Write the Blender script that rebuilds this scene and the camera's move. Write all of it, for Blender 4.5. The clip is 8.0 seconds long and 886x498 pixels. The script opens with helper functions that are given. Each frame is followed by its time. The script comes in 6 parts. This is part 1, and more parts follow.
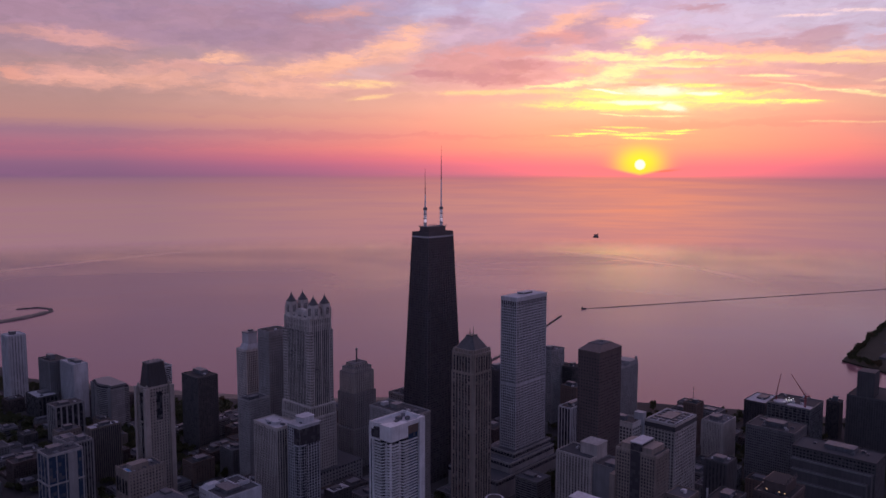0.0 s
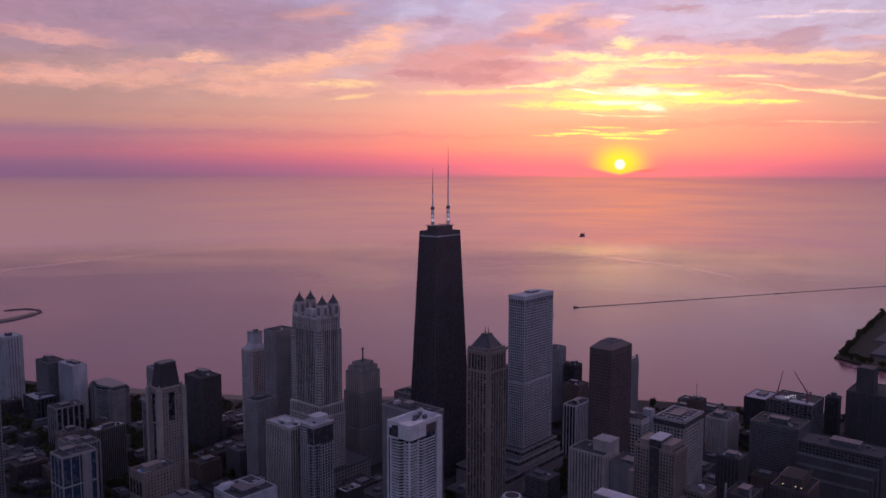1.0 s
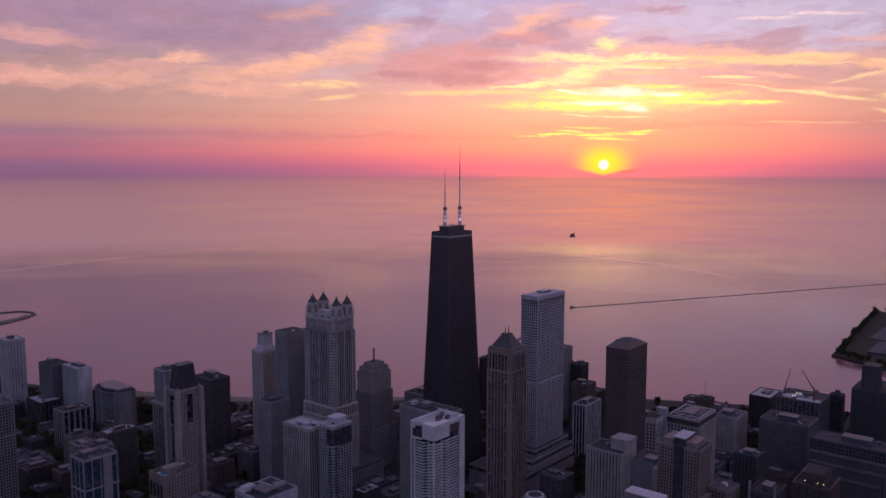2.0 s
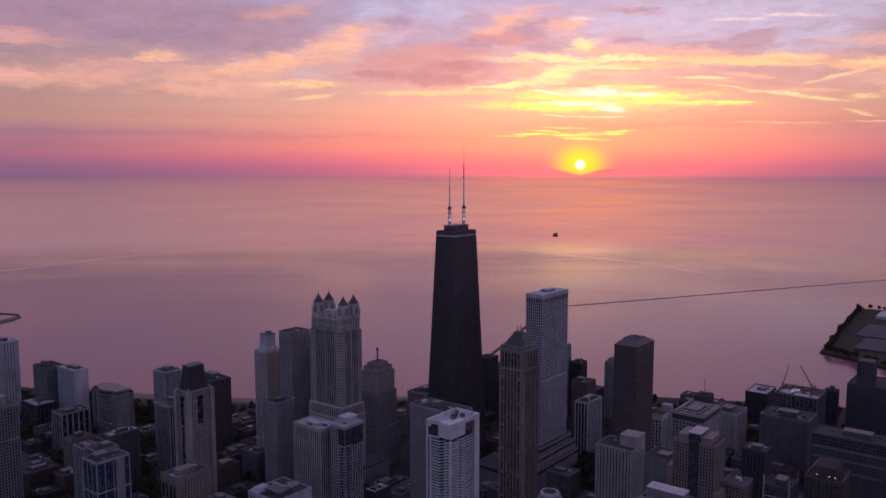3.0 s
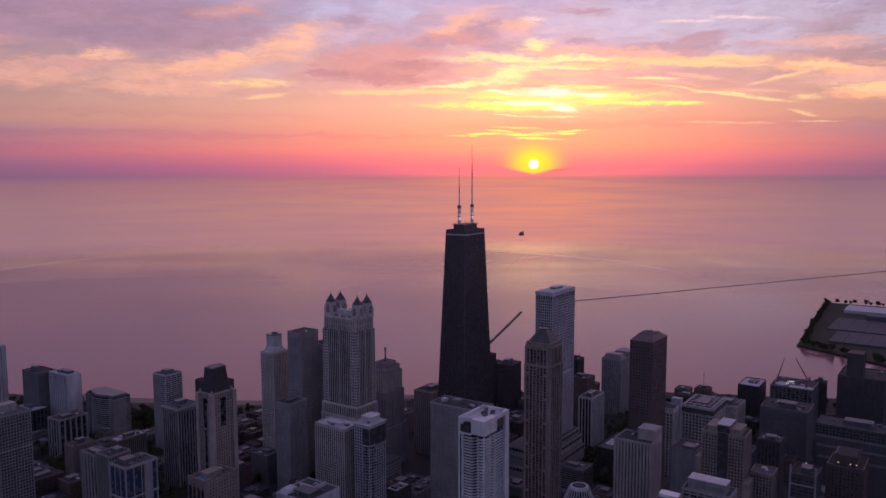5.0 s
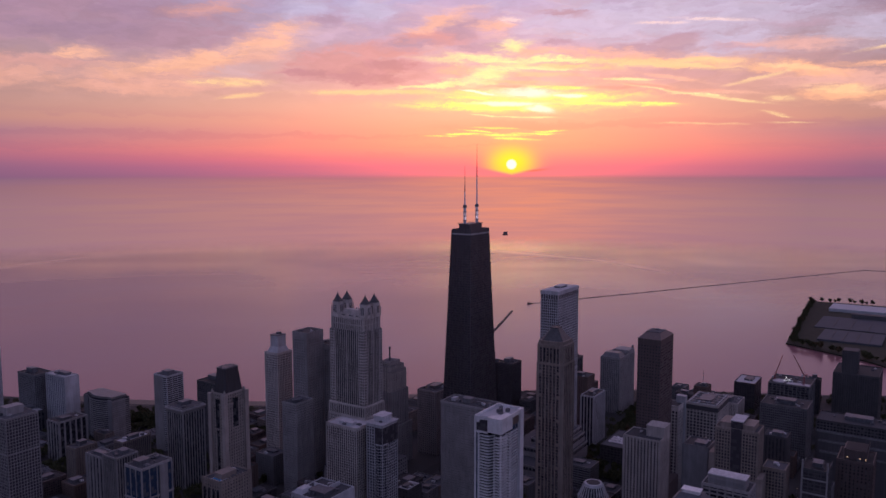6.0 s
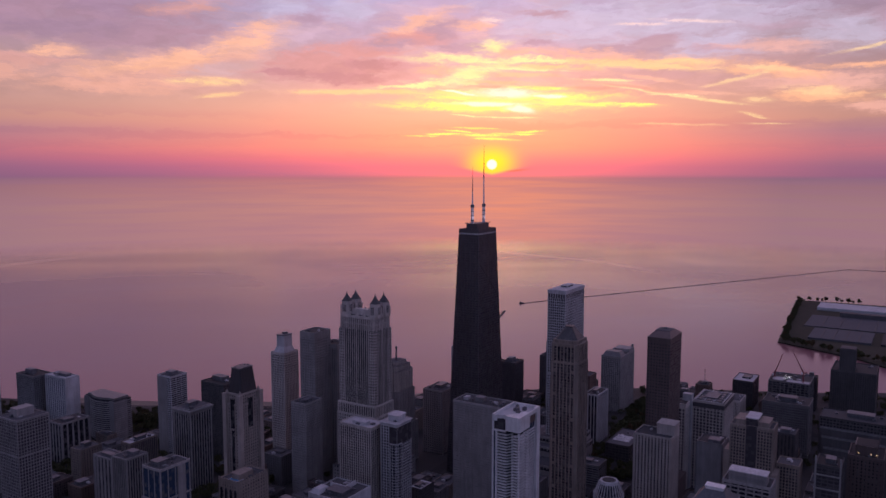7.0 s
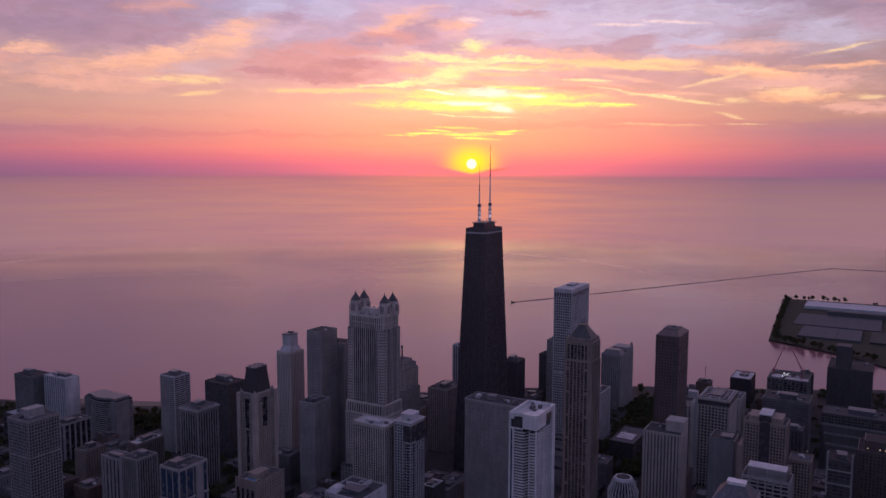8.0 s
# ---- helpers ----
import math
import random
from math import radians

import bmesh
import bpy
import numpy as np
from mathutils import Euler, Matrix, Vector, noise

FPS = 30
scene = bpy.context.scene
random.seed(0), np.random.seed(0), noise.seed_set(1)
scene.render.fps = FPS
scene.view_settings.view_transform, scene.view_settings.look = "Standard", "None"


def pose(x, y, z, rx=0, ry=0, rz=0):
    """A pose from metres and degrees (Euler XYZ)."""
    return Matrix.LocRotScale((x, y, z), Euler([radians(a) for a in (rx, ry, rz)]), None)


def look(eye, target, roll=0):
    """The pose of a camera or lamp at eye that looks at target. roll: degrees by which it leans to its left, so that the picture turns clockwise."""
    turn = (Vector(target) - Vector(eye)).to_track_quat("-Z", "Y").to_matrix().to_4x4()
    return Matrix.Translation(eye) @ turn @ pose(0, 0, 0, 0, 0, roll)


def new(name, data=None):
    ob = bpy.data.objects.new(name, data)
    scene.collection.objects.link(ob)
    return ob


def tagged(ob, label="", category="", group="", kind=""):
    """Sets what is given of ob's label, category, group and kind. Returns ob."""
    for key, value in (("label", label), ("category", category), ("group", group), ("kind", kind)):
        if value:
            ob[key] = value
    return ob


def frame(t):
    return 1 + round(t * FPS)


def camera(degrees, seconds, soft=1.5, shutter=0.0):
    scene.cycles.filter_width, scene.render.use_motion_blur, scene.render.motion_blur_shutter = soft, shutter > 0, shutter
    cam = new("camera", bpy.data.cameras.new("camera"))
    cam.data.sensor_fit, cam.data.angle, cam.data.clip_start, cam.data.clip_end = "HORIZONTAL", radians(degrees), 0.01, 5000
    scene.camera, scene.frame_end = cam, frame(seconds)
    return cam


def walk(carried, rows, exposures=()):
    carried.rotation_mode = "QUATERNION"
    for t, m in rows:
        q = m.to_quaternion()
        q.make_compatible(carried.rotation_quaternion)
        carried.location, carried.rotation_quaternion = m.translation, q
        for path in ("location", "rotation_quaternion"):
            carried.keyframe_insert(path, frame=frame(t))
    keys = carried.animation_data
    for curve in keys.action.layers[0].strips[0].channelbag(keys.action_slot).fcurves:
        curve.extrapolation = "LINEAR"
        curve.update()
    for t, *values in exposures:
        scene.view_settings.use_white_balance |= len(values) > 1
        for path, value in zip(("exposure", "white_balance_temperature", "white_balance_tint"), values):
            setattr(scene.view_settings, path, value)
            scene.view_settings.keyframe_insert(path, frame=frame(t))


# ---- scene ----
# x east, y north, z up from the lake; the camera flies north-west, looking east-north-east
cam = camera(58.58, 8.0, soft=1.55)
ROWS = [
    (0.0, 0.00, 0.00, 430.93, -47.878, -5.927, 0.091),
    (0.5, -12.31, 12.28, 430.46, -48.691, -5.929, 0.089),
    (1.0, -25.10, 25.22, 430.29, -49.253, -5.945, 0.081),
    (1.5, -38.02, 38.97, 430.52, -49.727, -5.925, 0.043),
    (3.0, -75.51, 79.40, 429.62, -51.985, -5.902, -0.051),
    (3.5, -87.97, 93.41, 429.24, -52.813, -5.920, -0.079),
    (4.0, -99.93, 107.63, 429.21, -53.671, -5.934, -0.121),
    (4.5, -111.66, 122.14, 429.20, -54.448, -5.939, -0.166),
    (6.0, -146.69, 166.26, 428.46, -56.863, -5.929, -0.093),
    (6.5, -157.98, 181.23, 428.12, -57.539, -5.929, -0.052),
    (7.0, -168.80, 196.25, 428.21, -58.284, -5.928, 0.021),
    (7.5, -179.60, 211.56, 428.18, -59.039, -5.934, 0.072),
    (8.0, -190.45, 226.86, 428.01, -59.759, -5.971, 0.163),
]
walk(cam, [(t, pose(x, y, z, 90 + pitch, 0, yaw) @ pose(0, 0, 0, 0, 0, roll)) for t, x, y, z, yaw, pitch, roll in ROWS])

# ---- world, sun and exposure ----
SUN_AZ, SUN_EL = 61.8, 0.35   # degrees, clockwise from north; above the horizon


def srgb(r, g, b):
    return tuple(((c / 255 + 0.055) / 1.055) ** 2.4 if c > 10 else c / 3294 for c in (r, g, b)) + (1.0,)


class Net:
    """Short hand for wiring shader nodes."""

    def __init__(self, tree):
        self.t = tree

    def node(self, kind):
        return self.t.nodes.new(kind)

    def put(self, socket, value):
        if isinstance(value, bpy.types.NodeSocket):
            self.t.links.new(value, socket)
        elif value is not None:
            socket.default_value = value

    def m(self, op, a, b=None, c=None, clamp=False):
        n = self.node("ShaderNodeMath")
        n.operation, n.use_clamp = op, clamp
        for s, v in zip(n.inputs, (a, b, c)):
            self.put(s, v)
        return n.outputs[0]

    def ramp(self, fac, stops, mode="LINEAR"):
        n = self.node("ShaderNodeValToRGB")
        n.color_ramp.interpolation = mode
        el = n.color_ramp.elements
        while len(el) < len(stops):
            el.new(0.5)
        for e, (p, c) in zip(el, stops):
            e.position = p
            e.color = c if len(c) == 4 else (*c, 1)
        self.put(n.inputs[0], fac)
        return n.outputs[0]

    def span(self, v, a, b, lo=0.0, hi=1.0, smooth=True):
        n = self.node("ShaderNodeMapRange")
        n.interpolation_type = "SMOOTHSTEP" if smooth else "LINEAR"
        for s, x in zip(n.inputs, (v, a, b, lo, hi)):
            self.put(s, x)
        return n.outputs[0]

    def mix(self, fac, a, b, blend="MIX"):
        n = self.node("ShaderNodeMix")
        n.data_type, n.blend_type = "RGBA", blend
        self.put(n.inputs[0], fac), self.put(n.inputs[6], a), self.put(n.inputs[7], b)
        return n.outputs[2]

    def noise(self, vec, scale, detail=3.0, rough=0.5, distort=0.0, dims="3D"):
        n = self.node("ShaderNodeTexNoise")
        n.noise_dimensions = dims
        self.put(n.inputs["Vector"], vec)
        n.inputs["Scale"].default_value, n.inputs["Detail"].default_value = scale, detail
        n.inputs["Roughness"].default_value, n.inputs["Distortion"].default_value = rough, distort
        return n.outputs[0]

    def xyz(self, x, y, z=0.0):
        n = self.node("ShaderNodeCombineXYZ")
        for s, v in zip(n.inputs, (x, y, z)):
            self.put(s, v)
        return n.outputs[0]

    def split(self, v):
        n = self.node("ShaderNodeSeparateXYZ")
        self.put(n.inputs[0], v)
        return n.outputs

    def blob(self, u, v, u0, v0, su, sv, slope=0.0):
        """A soft spot round (u0, v0) of those half widths; slope: how it climbs with u."""
        du = self.m("SUBTRACT", u, u0)
        dv = self.m("SUBTRACT", self.m("SUBTRACT", v, v0), self.m("MULTIPLY", du, slope))
        q = self.m("ADD", self.m("POWER", self.m("ABSOLUTE", self.m("DIVIDE", du, su)), 2.0), self.m("POWER", self.m("ABSOLUTE", self.m("DIVIDE", dv, sv)), 2.0))
        return self.m("EXPONENT", self.m("MULTIPLY", q, -1.0))


world = bpy.data.worlds.new("dawn_sky")
scene.world = world
world.use_nodes = True
world.node_tree.nodes.clear()
w = Net(world.node_tree)
gen = w.node("ShaderNodeTexCoord").outputs["Generated"]
dx, dy, dz = w.split(gen)
DEG = 57.29578
u = w.m("MULTIPLY", w.m("ARCTAN2", w.m("SUBTRACT", w.m("MULTIPLY", dx, math.cos(radians(SUN_AZ))), w.m("MULTIPLY", dy, math.sin(radians(SUN_AZ)))),
                       w.m("ADD", w.m("MULTIPLY", dx, math.sin(radians(SUN_AZ))), w.m("MULTIPLY", dy, math.cos(radians(SUN_AZ))))), DEG)   # degrees right of the sun
v = w.m("MULTIPLY", w.m("ARCSINE", dz), DEG)                                                                                              # degrees above the horizon


def at(deg):
    """Where an elevation lies on the sky ramps, which run from -1 to 91 degrees with the low part stretched."""
    return math.sqrt(max(deg + 1.0, 0) / 92.0)


vv = w.m("SQRT", w.m("DIVIDE", w.m("MAXIMUM", w.m("ADD", v, 1.0), 0.0), 92.0))
near_sun = w.ramp(vv, [(at(-0.6), srgb(172, 112, 142)), (at(0.0), srgb(204, 112, 144)), (at(0.6), srgb(240, 118, 138)), (at(1.4), srgb(250, 142, 134)), (at(2.6), srgb(244, 154, 142)), (at(4.4), srgb(244, 180, 160)),
                       (at(6.5), srgb(224, 172, 174)), (at(9.0), srgb(190, 168, 196)), (at(12), srgb(174, 180, 218)), (at(15), srgb(238, 188, 192)), (at(28), srgb(224, 176, 190)), (at(50), srgb(123, 122, 154)), (at(90), srgb(110, 113, 145))])
off_sun = w.ramp(vv, [(at(-0.6), srgb(128, 98, 128)), (at(0.3), srgb(140, 104, 132)), (at(1.3), srgb(170, 106, 132)), (at(2.4), srgb(148, 110, 138)), (at(3.2), srgb(176, 130, 130)),
                      (at(5.0), srgb(172, 133, 132)), (at(7.5), srgb(164, 132, 138)), (at(10.5), srgb(146, 122, 146)), (at(15), srgb(190, 152, 176)), (at(28), srgb(178, 148, 174)), (at(50), srgb(123, 122, 154)), (at(90), srgb(110, 113, 145))])
side = w.span(w.m("MAXIMUM", w.m("MULTIPLY", u, 1.6), w.m("MULTIPLY", u, -1.0)), 4.0, 37.0, smooth=False)
sky = w.mix(side, near_sun, off_sun)

# clouds: coordinates torn by noise, so that every bank has a ragged, wind-drawn edge
n1 = w.noise(w.xyz(w.m("MULTIPLY", u, 0.34), w.m("MULTIPLY", v, 1.0)), 1.0, 6.0, 0.62)
n2 = w.noise(w.xyz(w.m("MULTIPLY", u, 0.42), w.m("MULTIPLY", v, 1.3), 7.7), 1.0, 7.0, 0.66)
uu = w.m("ADD", u, w.m("MULTIPLY", w.m("SUBTRACT", n1, 0.5), 4.6))
vw = w.m("ADD", v, w.m("MULTIPLY", w.m("SUBTRACT", n2, 0.5), 1.5))
c1 = w.noise(w.xyz(w.m("MULTIPLY", uu, 0.085), w.m("MULTIPLY", vw, 0.42), 3.1), 1.0, 6.0, 0.55, 0.5)
c2 = w.noise(w.xyz(w.m("MULTIPLY", uu, 0.20), w.m("MULTIPLY", vw, 1.05), 8.4), 1.0, 6.0, 0.6, 0.6)
c3 = w.noise(w.xyz(w.m("MULTIPLY", uu, 0.5), w.m("MULTIPLY", vw, 3.4), 5.2), 1.0, 6.0, 0.62, 0.3)
veil = w.m("MULTIPLY", w.span(c1, 0.40, 0.62), w.span(v, 3.6, 8.0), clamp=True)
sky = w.mix(w.m("MULTIPLY", veil, 0.35), sky, w.mix(side, srgb(198, 142, 164), srgb(158, 124, 152)))
lit = w.m("MULTIPLY", w.span(c2, 0.48, 0.68), w.m("MULTIPLY", w.span(v, 3.2, 6.0), w.span(v, 16.0, 9.5)), clamp=True)
sky = w.mix(w.m("MULTIPLY", lit, 0.25), sky, w.mix(side, srgb(255, 202, 158), srgb(214, 152, 150)))
calm_u = w.m("ADD", u, w.m("MULTIPLY", w.m("SUBTRACT", n1, 0.5), 2.4))
calm_v = w.m("ADD", v, w.m("MULTIPLY", w.m("SUBTRACT", n2, 0.5), 0.34))
wild_p, calm_p = w.xyz(uu, vw), w.xyz(calm_u, calm_v)


def tone(r, g, b):
    """A cloud's colour, allowing for the air's tint over the whole sky."""
    return srgb(min(r * 1.038, 255), min(g * 1.06, 255), min(b * 1.006, 255))


def paint(colour, spots, strength, ragged, calm):
    """Clouds seen as bodies of their own: soft spots whose edges the noise tears."""
    global sky
    p = w.node("ShaderNodeVectorMath")   # hung on the layer below, so that the layers are worked out one by one
    p.operation = "MULTIPLY_ADD"
    w.put(p.inputs[0], sky), w.put(p.inputs[1], (1e-7, 1e-7, 1e-7)), w.put(p.inputs[2], calm_p if calm else wild_p)
    near, p = None, p.outputs[0]
    for u0, v0, su, sv, slope in spots:
        n = w.node("ShaderNodeMapping")
        n.vector_type = "TEXTURE"
        n.inputs[1].default_value, n.inputs[2].default_value, n.inputs[3].default_value = (u0, v0, 0), (0, 0, math.atan(slope)), (su, sv, 1)
        w.put(n.inputs[0], p)
        d = w.node("ShaderNodeVectorMath")
        d.operation = "LENGTH"
        w.put(d.inputs[0], n.outputs[0])
        near = d.outputs["Value"] if near is None else w.m("MINIMUM", near, d.outputs["Value"])
    total = w.m("EXPONENT", w.m("MULTIPLY", w.m("POWER", near, 2.0), -1.0))
    torn = w.m("ADD", 1.0 - ragged, w.m("MULTIPLY", w.span(c3 if calm else c2, 0.36, 0.62), ragged))
    f = w.m("MULTIPLY", w.m("MULTIPLY", total, torn, clamp=True), w.span(c3, 0.25, 0.7, 0.5, 1.05))
    sky = w.mix(w.m("MULTIPLY", w.span(f, 0.04, 0.68), strength, clamp=True), sky, colour)


paint(tone(184, 178, 214), [(6.9, 9.82, 8.0, 1.55, -0.06), (-10.1, 10.74, 2.4, 0.82, -0.01), (-14.5, 10.99, 1.6, 0.90, 0.00), (14.6, 8.25, 3.7, 1.01, -0.07)], 0.8, 0.3, False)
paint(tone(192, 182, 214), [(14.1, 10.06, 8.8, 1.52, -0.05), (23.2, 8.47, 4.3, 1.18, -0.07)], 0.75, 0.3, False)
paint(tone(164, 124, 152), [(-31.5, 9.66, 12.2, 1.65, 0.05), (-23.6, 8.80, 5.8, 1.28, 0.08), (-40.1, 9.71, 4.5, 1.22, 0.08)], 1, 0.15, False)
paint(tone(150, 116, 150), [(-29.0, 8.98, 5.6, 0.81, 0.04), (-24.4, 10.35, 5.0, 0.74, 0.03), (-35.1, 9.88, 3.1, 0.49, 0.07)], 0.8, 0.35, False)
paint(tone(216, 152, 150), [(-38.2, 8.26, 4.6, 0.53, -0.04), (-39.0, 5.96, 3.0, 0.53, 0.05), (-20.9, 10.67, 2.8, 0.60, 0.12), (-31.6, 6.73, 4.4, 0.45, 0.04)], 0.75, 0.35, False)
paint(tone(226, 150, 138), [(-42.3, 5.96, 1.2, 0.62, 0.06)], 0.7, 0.3, False)
paint(tone(232, 164, 152), [(-22.9, 6.45, 7.4, 0.85, 0.12), (-26.0, 5.46, 5.4, 0.61, 0.02), (-34.9, 5.79, 7.0, 0.59, 0.04)], 0.7, 0.35, False)
paint(tone(252, 178, 152), [(-17.3, 8.46, 4.0, 0.84, 0.24), (-21.3, 7.25, 5.9, 0.62, 0.15), (-29.1, 7.38, 1.9, 0.37, 0.04), (-15.9, 9.31, 2.0, 0.68, 0.20)], 0.9, 0.35, False)
paint(tone(196, 160, 174), [(-17.7, 6.91, 3.8, 0.39, 0.11), (-19.7, 6.34, 2.4, 0.23, 0.01)], 0.85, 0.25, True)
paint(tone(196, 166, 196), [(-13.5, 9.09, 2.2, 0.76, 0.00), (-5.4, 10.73, 2.3, 0.59, -0.03)], 0.8, 0.3, False)
paint(tone(202, 138, 150), [(-11.3, 7.00, 5.6, 1.08, -0.00), (-13.3, 7.63, 3.6, 0.62, 0.19), (-9.3, 8.07, 3.2, 0.69, 0.09), (-5.9, 9.02, 3.1, 0.68, 0.08)], 1, 0.12, False)
paint(tone(178, 118, 142), [(-10.7, 6.30, 4.4, 0.51, -0.00), (-8.5, 7.14, 2.8, 0.35, -0.01), (-14.5, 6.62, 2.0, 0.31, 0.00)], 0.9, 0.25, False)
paint(tone(164, 134, 168), [(-13.3, 10.08, 1.4, 0.49, -0.00), (-3.4, 9.63, 1.5, 0.67, 0.26), (-2.3, 8.40, 2.1, 0.34, -0.03), (-7.3, 8.59, 2.4, 0.38, 0.08), (11.0, 8.64, 2.0, 0.42, 0.04), (9.4, 8.04, 3.0, 0.28, -0.06), (3.3, 10.57, 1.8, 0.22, -0.05), (3.4, 8.57, 1.5, 0.22, -0.04)], 0.9, 0.3, False)
paint(tone(176, 142, 170), [(25.9, 9.16, 1.4, 0.87, -0.08), (19.1, 9.21, 2.6, 0.32, -0.06), (11.2, 8.48, 1.9, 0.41, 0.07), (3.3, 10.61, 2.0, 0.30, -0.20), (15.3, 7.96, 2.2, 0.29, -0.04)], 0.8, 0.35, False)
paint(tone(240, 176, 160), [(-5.0, 10.20, 2.7, 0.56, 0.31), (-1.1, 9.86, 1.5, 0.52, -0.04), (2.3, 8.02, 3.0, 0.33, -0.04), (7.0, 7.89, 3.8, 0.29, -0.05)], 0.85, 0.35, False)
paint(tone(228, 168, 164), [(18.9, 7.94, 3.8, 0.36, -0.05), (21.4, 5.52, 5.8, 0.65, -0.04), (25.4, 3.81, 2.9, 0.35, -0.03)], 0.8, 0.35, False)
paint(tone(248, 176, 146), [(19.1, 6.27, 3.3, 0.47, -0.12), (24.3, 6.39, 2.9, 0.28, -0.05), (22.1, 4.56, 3.0, 0.58, -0.03), (10.4, 7.14, 6.5, 0.45, -0.05)], 0.9, 0.35, False)
paint(tone(255, 206, 160), [(21.6, 4.90, 2.0, 0.33, -0.09), (25.8, 4.43, 0.8, 0.14, -0.04), (18.1, 4.46, 0.9, 0.19, -0.03), (24.2, 7.50, 2.2, 0.11, 0.16), (18.9, 6.42, 2.1, 0.18, -0.14), (16.8, 5.90, 2.1, 0.15, 0.23)], 0.7, 0.35, True)
paint(tone(242, 208, 212), [(13.7, 9.78, 2.6, 0.13, -0.08), (-0.2, 10.19, 1.0, 0.23, -0.00), (10.0, 9.71, 1.9, 0.11, -0.03)], 0.8, 0.4, True)
paint(tone(255, 198, 150), [(9.4, 7.05, 6.4, 0.32, -0.07), (13.4, 7.11, 2.5, 0.24, -0.06), (-9.7, 5.28, 5.2, 0.20, 0.01), (-19.7, 5.80, 2.8, 0.27, 0.01), (-19.1, 4.90, 1.4, 0.16, 0.11), (3.4, 7.01, 4.0, 0.22, -0.04)], 0.95, 0.3, True)
paint(tone(232, 172, 160), [(8.9, 5.64, 3.5, 0.27, -0.12), (11.2, 6.06, 2.7, 0.15, -0.17), (13.5, 5.09, 3.4, 0.15, -0.07)], 0.8, 0.3, True)
paint(tone(255, 232, 168), [(-2.0, 7.49, 4.2, 0.34, -0.03), (-0.3, 8.41, 1.3, 0.49, -0.03), (-1.6, 6.56, 2.4, 0.53, 0.18), (-5.3, 5.86, 3.1, 0.23, 0.10), (2.3, 7.50, 2.2, 0.22, -0.04)], 1, 0.2, False)
paint(tone(236, 182, 150), [(-3.9, 6.84, 1.6, 0.35, -0.02), (2.0, 6.47, 2.6, 0.23, -0.03), (0.5, 5.98, 2.3, 0.15, -0.02)], 0.8, 0.3, True)
paint(tone(255, 226, 146), [(2.0, 4.73, 6.7, 0.84, -0.02), (-1.0, 5.09, 5.0, 0.58, -0.02)], 0.95, 0.3, False)
paint(tone(255, 246, 132), [(-1.4, 4.33, 5.8, 0.39, -0.01), (4.6, 4.89, 3.4, 0.34, 0.02), (7.1, 4.37, 3.9, 0.15, -0.03), (-2.9, 4.89, 2.3, 0.12, -0.01), (10.2, 4.35, 1.3, 0.09, -0.03), (3.5, 5.52, 2.2, 0.15, -0.03)], 1, 0.3, True)
paint(tone(255, 255, 226), [(0.9, 5.25, 2.3, 0.34, -0.02), (1.9, 4.12, 1.1, 0.27, -0.12), (-0.2, 4.46, 2.7, 0.15, -0.02), (-2.2, 5.27, 1.3, 0.08, -0.18), (3.9, 4.98, 1.1, 0.15, -0.03)], 1, 0.1, True)
paint(tone(255, 226, 170), [(-1.7, 3.63, 1.1, 0.07, -0.11), (10.2, 5.29, 2.4, 0.09, -0.15), (12.8, 4.90, 1.9, 0.11, -0.07), (7.8, 6.04, 2.1, 0.09, -0.04), (2.0, 6.88, 3.0, 0.08, -0.06), (0.9, 3.52, 2.3, 0.07, -0.01)], 0.95, 0.35, True)
paint(tone(255, 218, 164), [(14.7, 4.54, 3.0, 0.10, -0.14), (17.8, 3.42, 1.1, 0.11, -0.23), (12.8, 2.92, 2.7, 0.08, -0.03), (18.7, 2.88, 2.1, 0.06, -0.02), (1.4, 7.04, 2.4, 0.08, -0.08)], 0.7, 0.35, True)
paint(tone(206, 140, 142), [(9.5, 5.54, 2.0, 0.14, -0.09), (12.2, 5.21, 2.0, 0.14, -0.04), (7.1, 5.48, 1.8, 0.11, -0.03), (-0.6, 5.70, 1.5, 0.10, -0.02)], 0.7, 0.3, True)
paint(tone(255, 240, 130), [(-1.1, 2.77, 1.5, 0.07, -0.04), (2.7, 2.53, 1.1, 0.08, 0.05), (-3.5, 2.35, 1.3, 0.08, 0.01), (-0.5, 2.26, 1.8, 0.12, -0.01), (0.2, 1.98, 1.5, 0.09, -0.03), (-5.2, 2.20, 1.2, 0.06, -0.00), (1.4, 2.36, 1.9, 0.06, -0.01), (-2.1, 2.54, 1.2, 0.06, -0.11)], 1, 0.3, True)

bars = w.noise(w.xyz(w.m("MULTIPLY", u, 0.035), w.m("MULTIPLY", vw, 1.5), 2.2), 1.0, 4.0, 0.5)
sky = w.mix(w.m("MULTIPLY", w.span(bars, 0.46, 0.68), w.span(v, 4.4, 2.6, 0.0, 0.42)), sky, w.mix(side, srgb(222, 116, 130), srgb(140, 102, 134)))
mottle = w.noise(w.xyz(w.m("MULTIPLY", uu, 0.55), w.m("MULTIPLY", vw, 1.3), 1.4), 1.0, 6.0, 0.62, 0.4)
mk = w.m("ADD", 1.0, w.m("MULTIPLY", w.span(v, 3.5, 6.0), w.span(mottle, 0.3, 0.7, -0.09, 0.06)))
sky = w.mix(1.0, sky, w.xyz(mk, mk, mk), "MULTIPLY")
